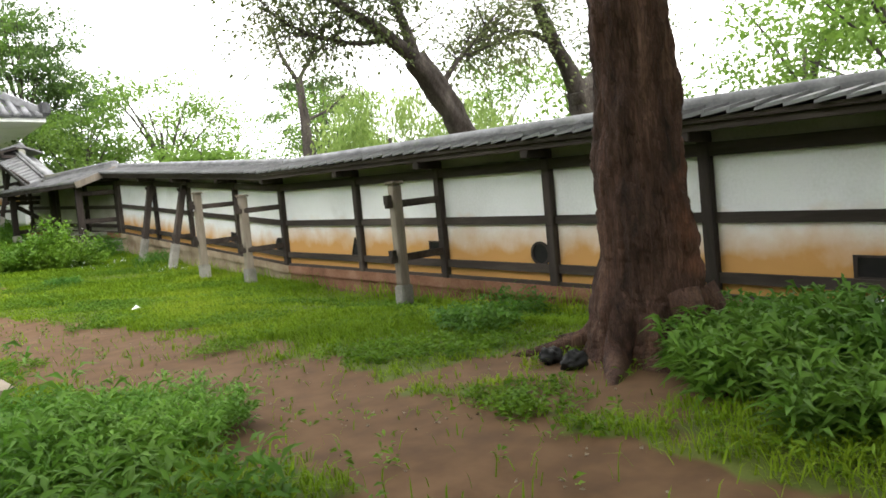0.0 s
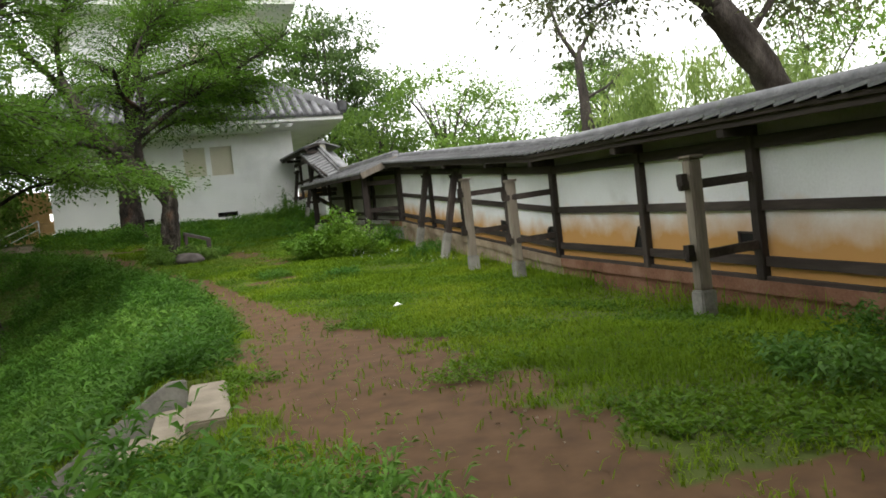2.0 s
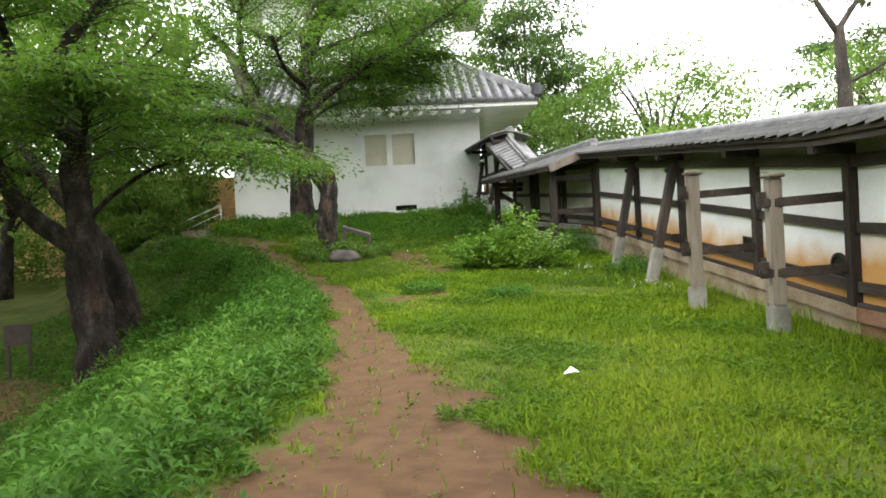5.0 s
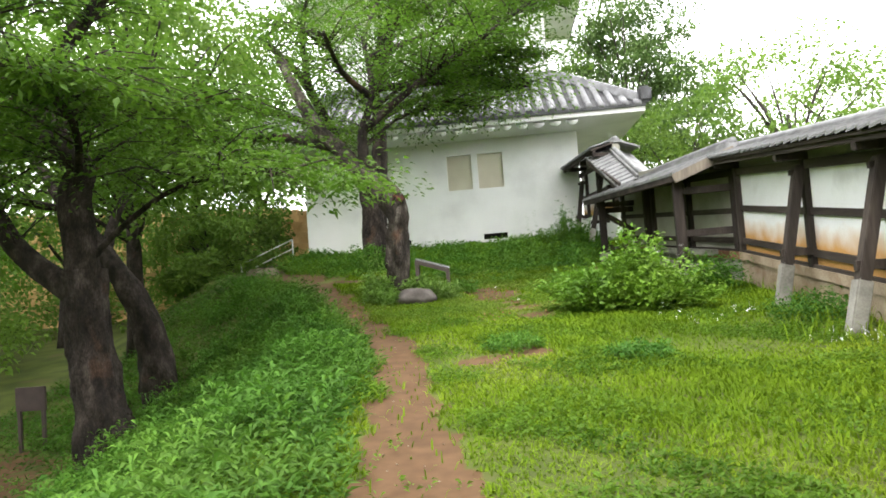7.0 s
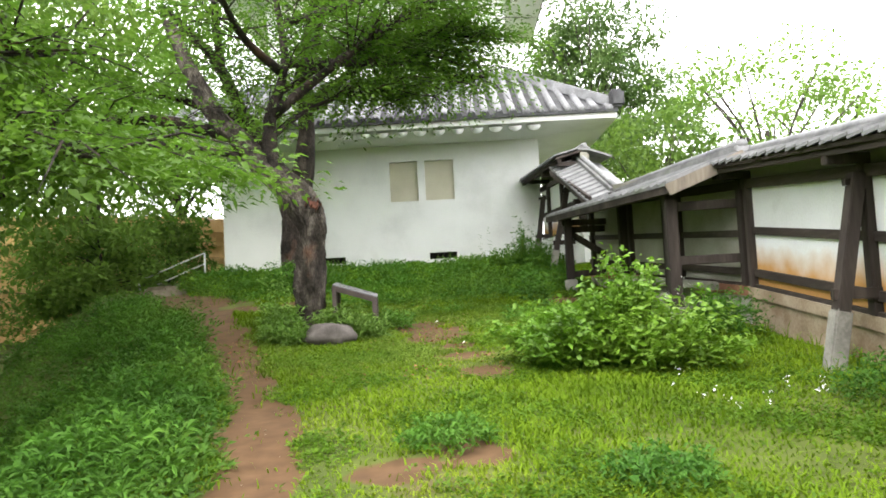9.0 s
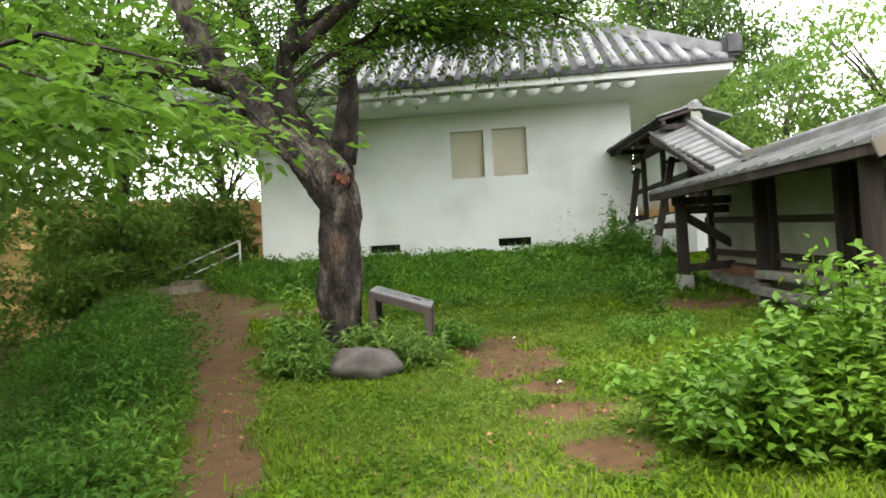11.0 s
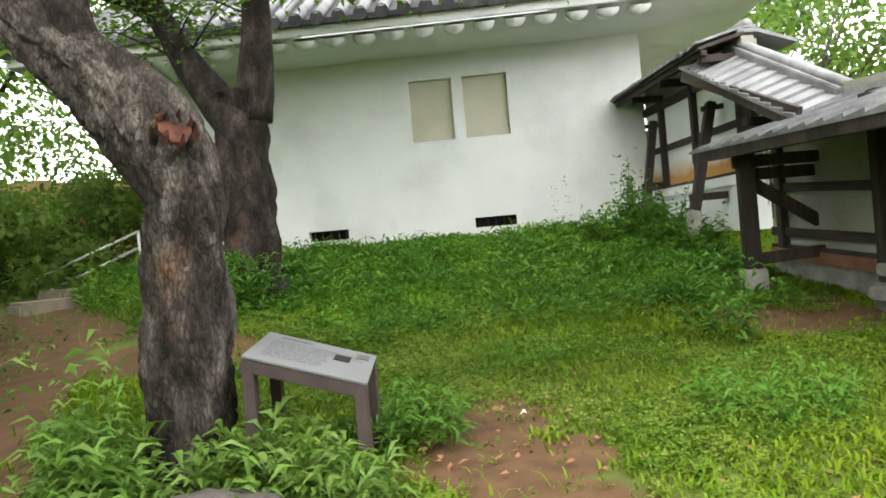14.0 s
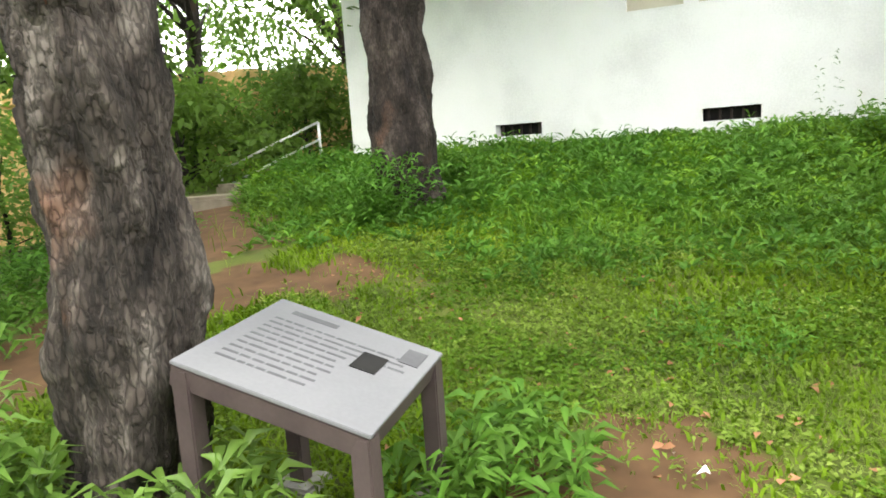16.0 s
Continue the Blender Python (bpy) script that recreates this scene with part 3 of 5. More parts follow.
def loopholes():
    """Loopholes in the boundary wall: rounds, triangles and rectangles, each rimmed, with a black sheet painted as its
    unlit depth.
    """
    def hole(run, s, h, pts, name, label):
        t = thing(name, run.at(s, 0, h), label, "loophole", "loopholes in the wall")
        rim, dark = Shape(), Shape()
        k = len(pts)
        inner = [(a * 0.8, b * 0.8) for a, b in pts]
        rim.add([run.at(s + a, 0.03, h + b) for a, b in pts] + [run.at(s + a, 0.03, h + b) for a, b in inner] + [run.at(s + a, 0.004, h + b) for a, b in inner] + [run.at(s + a, 0.004, h + b) for a, b in pts],
                [(i, (i + 1) % k, k + (i + 1) % k, k + i) for i in range(k)] + [(k + i, k + (i + 1) % k, 2 * k + (i + 1) % k, 2 * k + i) for i in range(k)] + [((i + 1) % k, i, 3 * k + i, 3 * k + (i + 1) % k) for i in range(k)])
        part("frame", rim, TIMBER, t)
        # Flat black sheet on the plaster, in place of the hole's shade.
        dark.add([run.at(s + a, 0.01, h + b) for a, b in inner], [tuple(range(k))])
        part("opening", dark, BLACK, t)
        return t
    ring = [(0.17 * math.cos(i * math.pi / 10), 0.17 * math.sin(i * math.pi / 10)) for i in range(20)]
    tri = [(-0.16, -0.14), (0.16, -0.14), (0, 0.22)]
    rect = [(-0.19, -0.12), (0.19, -0.12), (0.19, 0.12), (-0.19, 0.12)]
    hole(NEAR, 4.66 + 9, 0.43, ring, "loophole", "round dark loophole with a light centre")
    hole(NEAR, 9.12 + 9, 0.40, tri, "loophole", "small dark triangular loophole")
    hole(NEAR, 6.82 + 9, 0.46, rect, "loophole", "small dark rectangular loophole")
    hole(NEAR, 0.55 + 9, 0.40, rect, "loophole", "small dark square loophole")
    hole(FAR, 0.38, 0.40, ring, "loophole", "round dark loophole near the post")
    hole(FAR, 2.55, 0.42, rect, "loophole", "small dark rectangular loophole")


loopholes()


def stay_post(x, y, wall_y, run):
    """A free-standing stay post tied to the wall by two rails."""
    z = float(ground_z(x, y))
    s = (Vector((7.0, wall_y)) - run.p).dot(run.along)
    zb = run.at(s, 0, 0)[2]
    t = thing("stay_post", (x, y, z), "weathered square timber stay post on a stone foot", "post", "stay posts along the wall")
    top = zb + 1.52
    part("stone_foot", Shape().box((x - 0.105, y - 0.105, z - 0.3), (x + 0.105, y + 0.105, z + 0.32)), STONE, t, "pale stone foot", bevel=0.02)
    part("shaft", Shape().box((x - 0.078, y - 0.078, z + 0.32), (x + 0.078, y + 0.078, top)), TIMBER_GREY, t, bevel=0.015)
    part("cap", Shape().box((x - 0.115, y - 0.115, top), (x + 0.115, y + 0.115, top + 0.045)), TIMBER_GREY, t, bevel=0.02)
    for h in (0.4, 1.22):
        part("tie_rail", Shape().beam((x - 0.2, y, zb + h), (7.0, wall_y, zb + h + 0.04), 0.06, 0.11), TIMBER_RAIL, t, bevel=0.01)
        part("wedge", Shape().box((x - 0.19, y - 0.05, zb + h + 0.0), (x - 0.11, y + 0.05, zb + h + 0.14)), TIMBER, t)


stay_post(6.05, 6.6, 6.62, NEAR)
stay_post(6.2, 11.95, 11.68, FAR)
stay_post(6.05, 13.9, 13.85, FAR)


def prop(foot, head, group="leaning props along the wall", rail=True, wall_x=None):
    fx, fy, fz = foot
    t = thing("wall_prop", foot, "leaning dark timber prop on a pale stone foot", "prop", group)
    a, b = Vector(foot), Vector(head)
    d = (b - a)
    part("stone_foot", Shape().beam(a - d * 0.06, a + d * 0.3, 0.19, 0.2, (0, 1, 0)), STONE, t, "pale stone foot", bevel=0.02)
    part("strut", Shape().beam(a + d * 0.28, b, 0.15, 0.17, (0, 1, 0)), TIMBER, t, bevel=0.012)
    part("peg", Shape().beam(b + Vector((-0.16, 0, -0.1)), b + Vector((0.2, 0, -0.08)), 0.07, 0.08), TIMBER, t)
    m = a + d * 0.38
    part("tie_rail", Shape().beam(m + Vector((-0.12, 0, 0)), (b.x + 0.12, m.y, m.z), 0.08, 0.12), TIMBER, t)


prop((6.3, 16.55, float(ground_z(6.3, 16.55))), (6.85, 16.65, 2.95))
prop((6.38, 19.0, float(ground_z(6.38, 19.0))), (6.87, 19.1, 3.2))
prop((4.85, 30.6, 2.35), (5.45, 30.75, 4.85))
prop((4.75, 33.2, 2.9), (5.1, 33.3, 5.0))


# ---- lean-to roof and the stepped roof beside the tower ----
def sloped_roof(name, ridge_a, ridge_b, eave_a, eave_b, label, thick=0.06, pitch=0.27, under=True, outer=0.7):
    """One roof plane of long narrow tiles with a capped ridge; the far side falls away behind it."""
    ra, rb, ea, eb = (Vector(p) for p in (ridge_a, ridge_b, eave_a, eave_b))
    t = thing(name, ra, label, "roof", kind="structure")
    up = Vector((0, 0, thick))
    part("boarding", Shape().add([ea - up, eb - up, rb - up, ra - up, ea, eb, rb, ra], [(3, 2, 1, 0), (4, 5, 6, 7), (0, 1, 5, 4), (1, 2, 6, 5), (2, 3, 7, 6), (3, 0, 4, 7)]), TIMBER_RAIL, t)
    back = Vector(((rb - ra).y, -(rb - ra).x, 0)).normalized() * outer + Vector((0, 0, -0.3 * outer))
    part("outer_slope", Shape().add([ra, rb, rb + back, ra + back, ra - up, rb - up, rb + back - up, ra + back - up], [(0, 1, 2, 3), (7, 6, 5, 4), (0, 4, 5, 1), (1, 5, 6, 2), (2, 6, 7, 3), (3, 7, 4, 0)]), ROOF_WOOD, t)
    n = max(2, round(((ra - rb).length + (ea - eb).length) / 2 / pitch))
    over = 0.05
    for i in range(n):
        u0, u1 = i / n, (i + 1.1) / n
        e0, e1, r0, r1 = ea.lerp(eb, u0), ea.lerp(eb, u1), ra.lerp(rb, u0), ra.lerp(rb, u1)
        e0, e1 = e0 + (e0 - r0).normalized() * over, e1 + (e1 - r1).normalized() * over
        a, b, c = Vector((0, 0, 0.004)), Vector((0, 0, 0.05)), Vector((0, 0, 0.034))
        part("roof_tile", Shape().add([e0 + a, e1 + a, r1 + a, r0 + a, e0 + b + c, e1 + c, r1 + c, r0 + b + c], [(3, 2, 1, 0), (4, 5, 6, 7), (0, 1, 5, 4), (1, 2, 6, 5), (2, 3, 7, 6), (3, 0, 4, 7)]), ROOF_WOOD, t)
    part("ridge_course", Shape().beam(ra + Vector((0, 0, 0.06)), rb + Vector((0, 0, 0.06)), 0.3, 0.12), ROOF_WOOD, t, bevel=0.015)
    part("ridge_cap", Shape().tube([ra.lerp(rb, i / 12) + Vector((0, 0, 0.14)) for i in range(13)], [0.085] * 13, 10), ROOF_WOOD, t, smooth=True)
    part("eave_fascia", Shape().beam(ea - Vector((0, 0, 0.05)), eb - Vector((0, 0, 0.05)), 0.05, 0.17), TIMBER, t)
    part("eave_purlin", Shape().beam(ea + (ra - ea) * 0.1 - Vector((0, 0, 0.09)), eb + (rb - eb) * 0.1 - Vector((0, 0, 0.09)), 0.12, 0.16), TIMBER_RAIL, t)
    return t


lean_to = sloped_roof("roof_1", (6.95, 22.3, 4.08), (6.15, 27.9, 4.2), (5.72, 22.3, 3.62), (4.6, 29.0, 3.86), "long lean-to roof of grey tiles on dark posts")
part("end_board", Shape().beam((6.95, 22.27, 4.02), (5.68, 22.27, 3.53), 0.05, 0.2), TIMBER_GREY, lean_to, "pale weathered end board", bevel=0.008)
stepped = sloped_roof("roof_2", (6.12, 27.7, 4.24), (5.72, 30.7, 5.72), (5.45, 27.6, 4.02), (5.0, 30.6, 5.42), "steep stepped roof of grey tiles beside the tower")
part("verge_board", Shape().beam((5.47, 27.6, 4.08), (5.0, 30.6, 5.3), 0.07, 0.18), TIMBER_RAIL, stepped)


def gate_frame():
    t = thing("gate_frame", (5.0, 28.3, 1.75), "dark timber frame carrying the lean-to roof", "timber frame")
    for x, y, z1, m in ((5.85, 22.75, 3.6, TIMBER), (5.0, 28.2, 3.86, TIMBER), (6.05, 27.0, 4.2, TIMBER), (6.35, 24.6, 4.0, TIMBER)):
        z = float(ground_z(x, y))
        part("stone_foot", Shape().box((x - 0.14, y - 0.14, z - 0.2), (x + 0.14, y + 0.14, z + 0.3)), STONE, t, bevel=0.02)
        part("post", Shape().box((x - 0.095, y - 0.095, z + 0.3), (x + 0.095, y + 0.095, z1)), m, t, bevel=0.015)
    for p, q in (((5.0, 28.2, 3.45), (6.05, 28.4, 3.45)), ((5.0, 28.2, 2.35), (6.05, 28.3, 2.4)), ((5.85, 22.75, 3.3), (6.95, 22.6, 3.3)), ((5.85, 22.75, 2.4), (6.95, 22.6, 2.4)), ((5.05, 28.2, 3.35), (6.0, 28.4, 2.75)), ((4.85, 28.2, 3.62), (6.3, 28.3, 3.62))):
        part("tie_beam", Shape().beam(p, q, 0.1, 0.15), TIMBER, t, bevel=0.01)
    for p, q in (((6.6, 23.0, 1.95), (5.95, 27.0, 2.2)), ((6.5, 23.1, 1.6), (5.85, 27.0, 1.95))):
        part("low_beam", Shape().beam(p, q, 0.14, 0.14), STONE, t, "grey low beam", bevel=0.015)


gate_frame()


# ---- tower ----
TY = 34.07


def tower():
    t = thing("castle_tower", (0, TY, 2.5), "white plastered two-storey castle tower with tiled roofs", "tower", kind="structure")
    x0, x1 = -5.5, 5.12
    strips = [((2.2, 3.19), [(x0, x1)]), ((3.19, 3.41), [(x0, -2.36), (-1.46, 1.33), (2.24, x1)]), ((3.41, 5.15), [(x0, x1)]),
              ((5.15, 6.49), [(x0, 0.12), (1.06, 1.3), (2.26, x1)]), ((6.49, 7.7), [(x0, x1)])]
    wall = Shape()
    for (a, b), spans in strips:
        for p, q in spans:
            wall.box((p, TY, a), (q, TY + 0.45, b))
    part("front_wall", wall, PLASTER, t)
    part("side_wall", Shape().box((x0, TY + 0.45, 2.2), (x0 + 0.45, TY + 9, 7.7)), PLASTER, t)
    part("side_wall", Shape().box((x1 - 0.45, TY + 0.45, 2.2), (x1, TY + 9, 7.7)), PLASTER, t)
    part("back_wall", Shape().box((x0 + 0.45, TY + 8.6, 2.2), (x1 - 0.45, TY + 9, 7.7)), PLASTER, t)
    for a, b in ((0.12, 1.06), (1.3, 2.26)):
        w = part("shuttered_window", Shape().box((a, TY + 0.13, 5.15), (b, TY + 0.2, 6.49)), BEIGE, t, "beige plastered window recess")
        part("sill", Shape().box((a, TY - 0.012, 5.11), (b, TY + 0.12, 5.15)), PLASTER, w)
    for a, b in ((-2.36, -1.46), (1.33, 2.24)):
        # The black board behind each vent paints in its unlit depth.
        v = part("vent", Shape().box((a, TY + 0.3, 3.19), (b, TY + 0.34, 3.41)), BLACK, t, "dark narrow vent opening")
        for k in range(5):
            u = a + (b - a) * (k + 0.5) / 5
            part("bar", Shape().box((u - 0.02, TY + 0.16, 3.19), (u + 0.02, TY + 0.2, 3.41)), TIMBER, v)
    # eaves: soffit, scalloped corbels, fascia
    ex0, ex1, ey, zf = -7.7, 7.35, 32.3, 7.14
    part("soffit", Shape().add([(ex0, ey, zf), (ex1, ey, zf), (x1, TY - 0.002, 7.02), (x0, TY - 0.002, 7.02)], [(0, 1, 2, 3)]), PLASTER, t)
    part("soffit", Shape().add([(ex1, ey, zf), (ex1, TY + 9, zf), (x1 + 0.002, TY + 9, 7.02), (x1 + 0.002, TY, 7.02)], [(0, 1, 2, 3)]), PLASTER, t)
    part("soffit", Shape().add([(ex0, TY + 9, zf), (ex0, ey, zf), (x0 - 0.002, TY, 7.02), (x0 - 0.002, TY + 9, 7.02)], [(0, 1, 2, 3)]), PLASTER, t)
    part("fascia", Shape().box((ex0, ey - 0.1, zf), (ex1, ey, zf + 0.24)), PLASTER, t, bevel=0.015)
    part("fascia", Shape().box((ex1 - 0.1, ey, zf), (ex1, TY + 9, zf + 0.24)), PLASTER, t)
    part("fascia", Shape().box((ex0, ey, zf), (ex0 + 0.1, TY + 9, zf + 0.24)), PLASTER, t)
    part("eave_tiles", Shape().box((ex0 - 0.02, ey - 0.2, zf + 0.17), (ex1 + 0.02, ey - 0.104, zf + 0.275)), KAWARA_DARK, t, "dark row of eave tiles")
    n = 9
    corb = Shape()
    prof = [(0.2 * math.cos(math.pi + math.pi * i / n), 0.17 * math.sin(math.pi + math.pi * i / n)) for i in range(n + 1)]
    corb.add([(a, y, b + (-0.19 if y < -1.5 else -0.1)) for y in (-1.75, -1.3) for a, b in prof], [tuple(range(n, -1, -1)), tuple(range(n + 1, 2 * n + 2))] + [(i, i + 1, n + 2 + i, n + 1 + i) for i in range(n)])
    me = corb.mesh("corbel", PLASTER, True)
    k = 18
    for i in range(k):
        ob = part("corbel", me, None, t)
        ob.matrix_basis = Matrix.Translation((x0 + 0.3 + (x1 - x0 - 0.6) * i / (k - 1), TY, 7.27))
    # lower roof
    rz, ry = 9.75, 36.0
    ux0, ux1 = -4.3, 4.4
    part("pan_tiles", Shape().add([(ex0 - 0.05, ey - 0.15, zf + 0.26), (ex1 + 0.05, ey - 0.15, zf + 0.26), (ux1, ry, rz), (ux0, ry, rz)], [(0, 1, 2, 3)]), KAWARA_DARK, t, "dark pan tiles")
    part("pan_tiles", Shape().add([(ex1 + 0.05, ey - 0.15, zf + 0.26), (ex1 + 0.05, TY + 9, zf + 0.26), (ux1, TY + 7, rz), (ux1, ry, rz)], [(0, 1, 2, 3)]), KAWARA_DARK, t, "dark pan tiles")
    part("pan_tiles", Shape().add([(ex0 - 0.05, TY + 9, zf + 0.26), (ex0 - 0.05, ey - 0.15, zf + 0.26), (ux0, ry, rz), (ux0, TY + 7, rz)], [(0, 1, 2, 3)]), KAWARA_DARK, t, "dark pan tiles")
    sp = 0.42
    cnt = int((ex1 - ex0) / sp)
    for i in range(cnt + 1):
        x = ex0 + 0.1 + i * sp
        if x > ex1:
            continue
        k = 1.0
        if x < ux0:
            k = (x - ex0) / (ux0 - ex0)
        if x > ux1:
            k = (ex1 - x) / (ex1 - ux1)
        if k < 0.06:
            continue
        a, b = Vector((x, ey - 0.22, zf + 0.27)), Vector((x, ey - 0.15 + (ry - ey + 0.15) * k, zf + 0.26 + (rz - zf - 0.26) * k))
        m = max(3, int(9 * k))
        part("tile_row", Shape().tube([a.lerp(b, j / m) - Vector((0, 0, 0.03 * math.sin(math.pi * j / m))) for j in range(m + 1)], [0.125 - 0.01 * (j % 2) for j in range(m + 1)], 9), KAWARA, t, smooth=True)
        if k == 1.0:
            part("eave_disc", Shape().tube([(x, ey - 0.26, zf + 0.265), (x, ey - 0.2, zf + 0.27)], [0.135, 0.135], 12), KAWARA_DARK, t)
    for sx, ux in ((ex1, ux1), (ex0, ux0)):
        part("hip_ridge", Shape().beam((sx, ey - 0.1, zf + 0.42), (ux, ry, rz + 0.12), 0.3, 0.34), KAWARA, t, bevel=0.04)
        part("corner_ornament", Shape().box((sx - 0.22, ey - 0.3, zf + 0.3), (sx + 0.22, ey + 0.1, zf + 0.85)), KAWARA_DARK, t, bevel=0.08)
    part("top_course", Shape().box((ux0, ry - 0.22, rz - 0.08), (ux1, ry, rz + 0.16)), KAWARA, t, bevel=0.03)
    # upper storey
    uw = Shape()
    for (a, b), spans in (((9.6, 10.7), [(ux0, ux1)]), ((10.7, 11.9), [(ux0, 0.9), (1.9, ux1)]), ((11.9, 13.4), [(ux0, ux1)])):
        for p, q in spans:
            uw.box((p, ry, a), (q, ry + 0.4, b))
    part("upper_wall", uw, PLASTER, t)
    part("upper_side", Shape().box((ux1 - 0.4, ry + 0.4, 9.6), (ux1, TY + 7, 13.4)), PLASTER, t)
    part("upper_side", Shape().box((ux0, ry + 0.4, 9.6), (ux0 + 0.4, TY + 7, 13.4)), PLASTER, t)
    part("shuttered_window", Shape().box((0.9, ry + 0.12, 10.7), (1.9, ry + 0.2, 11.9)), BEIGE, t, "beige plastered window recess")
    part("upper_fascia", Shape().box((ux0 - 1.7, ry - 1.7, 13.2), (ux1 + 1.7, ry - 1.6, 13.45)), PLASTER, t)
    part("upper_soffit", Shape().box((ux0 - 1.7, ry - 1.6, 13.3), (ux1 + 1.7, TY + 8.5, 13.42)), PLASTER, t)
    part("upper_roof", Shape().add([(ux0 - 1.8, ry - 1.8, 13.45), (ux1 + 1.8, ry - 1.8, 13.45), (ux1 + 1.8, TY + 8.7, 13.45), (ux0 - 1.8, TY + 8.7, 13.45), (ux0 + 1, 38.4, 16.2), (ux1 - 1, 38.4, 16.2)],
         [(0, 1, 5, 4), (1, 2, 5), (2, 3, 4, 5), (3, 0, 4)]), KAWARA_DARK, t)


tower()


# ---- trees ----
def limb_points(pts, n):
    """Catmull-Rom through the given places."""
    P = [Vector(p) for p in pts]
    P = [P[0] * 2 - P[1]] + P + [P[-1] * 2 - P[-2]]
    out = []
    for i in range(1, len(P) - 2):
        for k in range(n):
            u = k / n
            a, b, c, d = P[i - 1], P[i], P[i + 1], P[i + 2]
            out.append(0.5 * (2 * b + (c - a) * u + (2 * a - 5 * b + 4 * c - d) * u * u + (3 * b - a - 3 * c + d) * u ** 3))
    return out + [P[-2]]


def tree(name, trunk, radii, limbs, label, bark, leaf, seed, sprays=90, spray_len=1.1, leaf_len=0.11, per=38, flat=0.35, rise=0.15, roots=0, wob=0.25, droop=0.25, spread=0.3, width=0.5, twigs=True, category="tree", start=0.35, flake=0.0, trunk_bark=None):
    """trunk and limbs: lists of places; limbs: (places, first radius, last radius). Sprays of leaves grow from the limbs."""
    rnd = np.random.default_rng(seed)
    t = thing(name, trunk[0], label, category)
    pts = limb_points(trunk, 40 if flake else 14)
    rr = np.interp(np.linspace(0, len(radii) - 1, len(pts)), range(len(radii)), radii)
    part("trunk", Shape().tube(pts, list(rr), 120 if flake else 44, wob, seed, flake), trunk_bark or bark, t, smooth=True)
    sources = []
    for places, r0, r1, *more in limbs:
        lp = limb_points(places, 5)
        k = len(lp)
        part("limb", Shape().tube(lp, list(np.linspace(r0, r1, k)), 12, wob * 0.8, seed + 3), bark, t, smooth=True)
        ln = sum((a - b).length for a, b in zip(lp, lp[1:]))
        sources.append((lp, ln * (more[0] if more else 1.0), r1))
    for i in range(roots):
        a = 2 * math.pi * i / roots + rnd.uniform(-0.3, 0.3)
        c, r = Vector(trunk[0]), radii[0]
        far = r * rnd.uniform(1.5, 2.2)
        q = [c + Vector((math.cos(a) * r * 0.5, math.sin(a) * r * 0.5, 0.55)), c + Vector((math.cos(a) * r * 0.9, math.sin(a) * r * 0.9, 0.2)), c + Vector((math.cos(a + 0.25) * far, math.sin(a + 0.25) * far, 0.06)), c + Vector((math.cos(a + 0.1) * far * 1.35, math.sin(a + 0.1) * far * 1.35, -0.03))]
        part("root", Shape().tube(limb_points(q, 4), list(np.linspace(r * 0.22, 0.025, 13)), 10, 0.5, i), bark, t, smooth=True)
    if sprays:
        tot = sum(s[1] for s in sources)
        tw, C, D = Shape(), [], []
        for lp, ln, r1 in sources:
            for _ in range(max(1, int(sprays * ln / tot))):
                u = start + (1 - start) * rnd.random() ** 0.8
                f = u * (len(lp) - 1)
                i = min(int(f), len(lp) - 2)
                p = lp[i].lerp(lp[i + 1], f - i)
                a = rnd.uniform(0, 2 * math.pi)
                along = (lp[i + 1] - lp[i]).normalized()
                d = Vector((math.cos(a), math.sin(a), rnd.normal(rise, flat))) + along * 0.5
                d.normalize()
                sl = spray_len * rnd.uniform(0.5, 1.4)
                e1 = p + d * sl * 0.5 + Vector((0, 0, 0.06 * sl))
                e2 = p + d * sl - Vector((0, 0, droop * 0.5 * sl))
                clear = not any(-2.6 < q.x < 4.0 and 18.4 < q.y < 23.4 and q.z < 4.1 for q in (p, e1, e2))
                if twigs and clear:
                    tw.tube([p, e1, e2], [0.009 * sl + 0.004, 0.005 * sl + 0.003, 0.002], 4)
                m = int(per * sl)
                w = rnd.random(m) ** 0.7
                base = np.where(w[:, None] < 0.5, np.array(p)[None] + (np.array(e1) - np.array(p))[None] * (w * 2)[:, None], np.array(e1)[None] + (np.array(e2) - np.array(e1))[None] * (w * 2 - 1)[:, None])
                off = rnd.normal(0, spread * sl * 0.5, (m, 3)) * np.array([1, 1, flat + 0.12])
                dirs = np.array(d)[None] * 0.6 + off * (1.2 / max(spread, 0.01)) + rnd.normal(0, 0.35, (m, 3)) * np.array([1, 1, 0.5])
                C.append(base + off)
                D.append(dirs)
        if twigs:
            part("fine_branching", tw, bark, t)["kind"] = "stuff"
        C, D = np.concatenate(C), np.concatenate(D)
        x, y, z = C.T
        free = ~((x > 0.95) & (x < 4.0) & (y < 22.5) & (z < 3.7)) & ~((x > -2.4) & (x < 4.0) & (y > 19.4) & (y < 23.4) & (z < 4.0))
        crown = part("crown", leaves("crown", C[free], D[free], leaf_len, leaf_len * width, leaf, droop=droop), None, t, "loose crown of small leaves")
        crown["kind"] = "stuff"
    return t


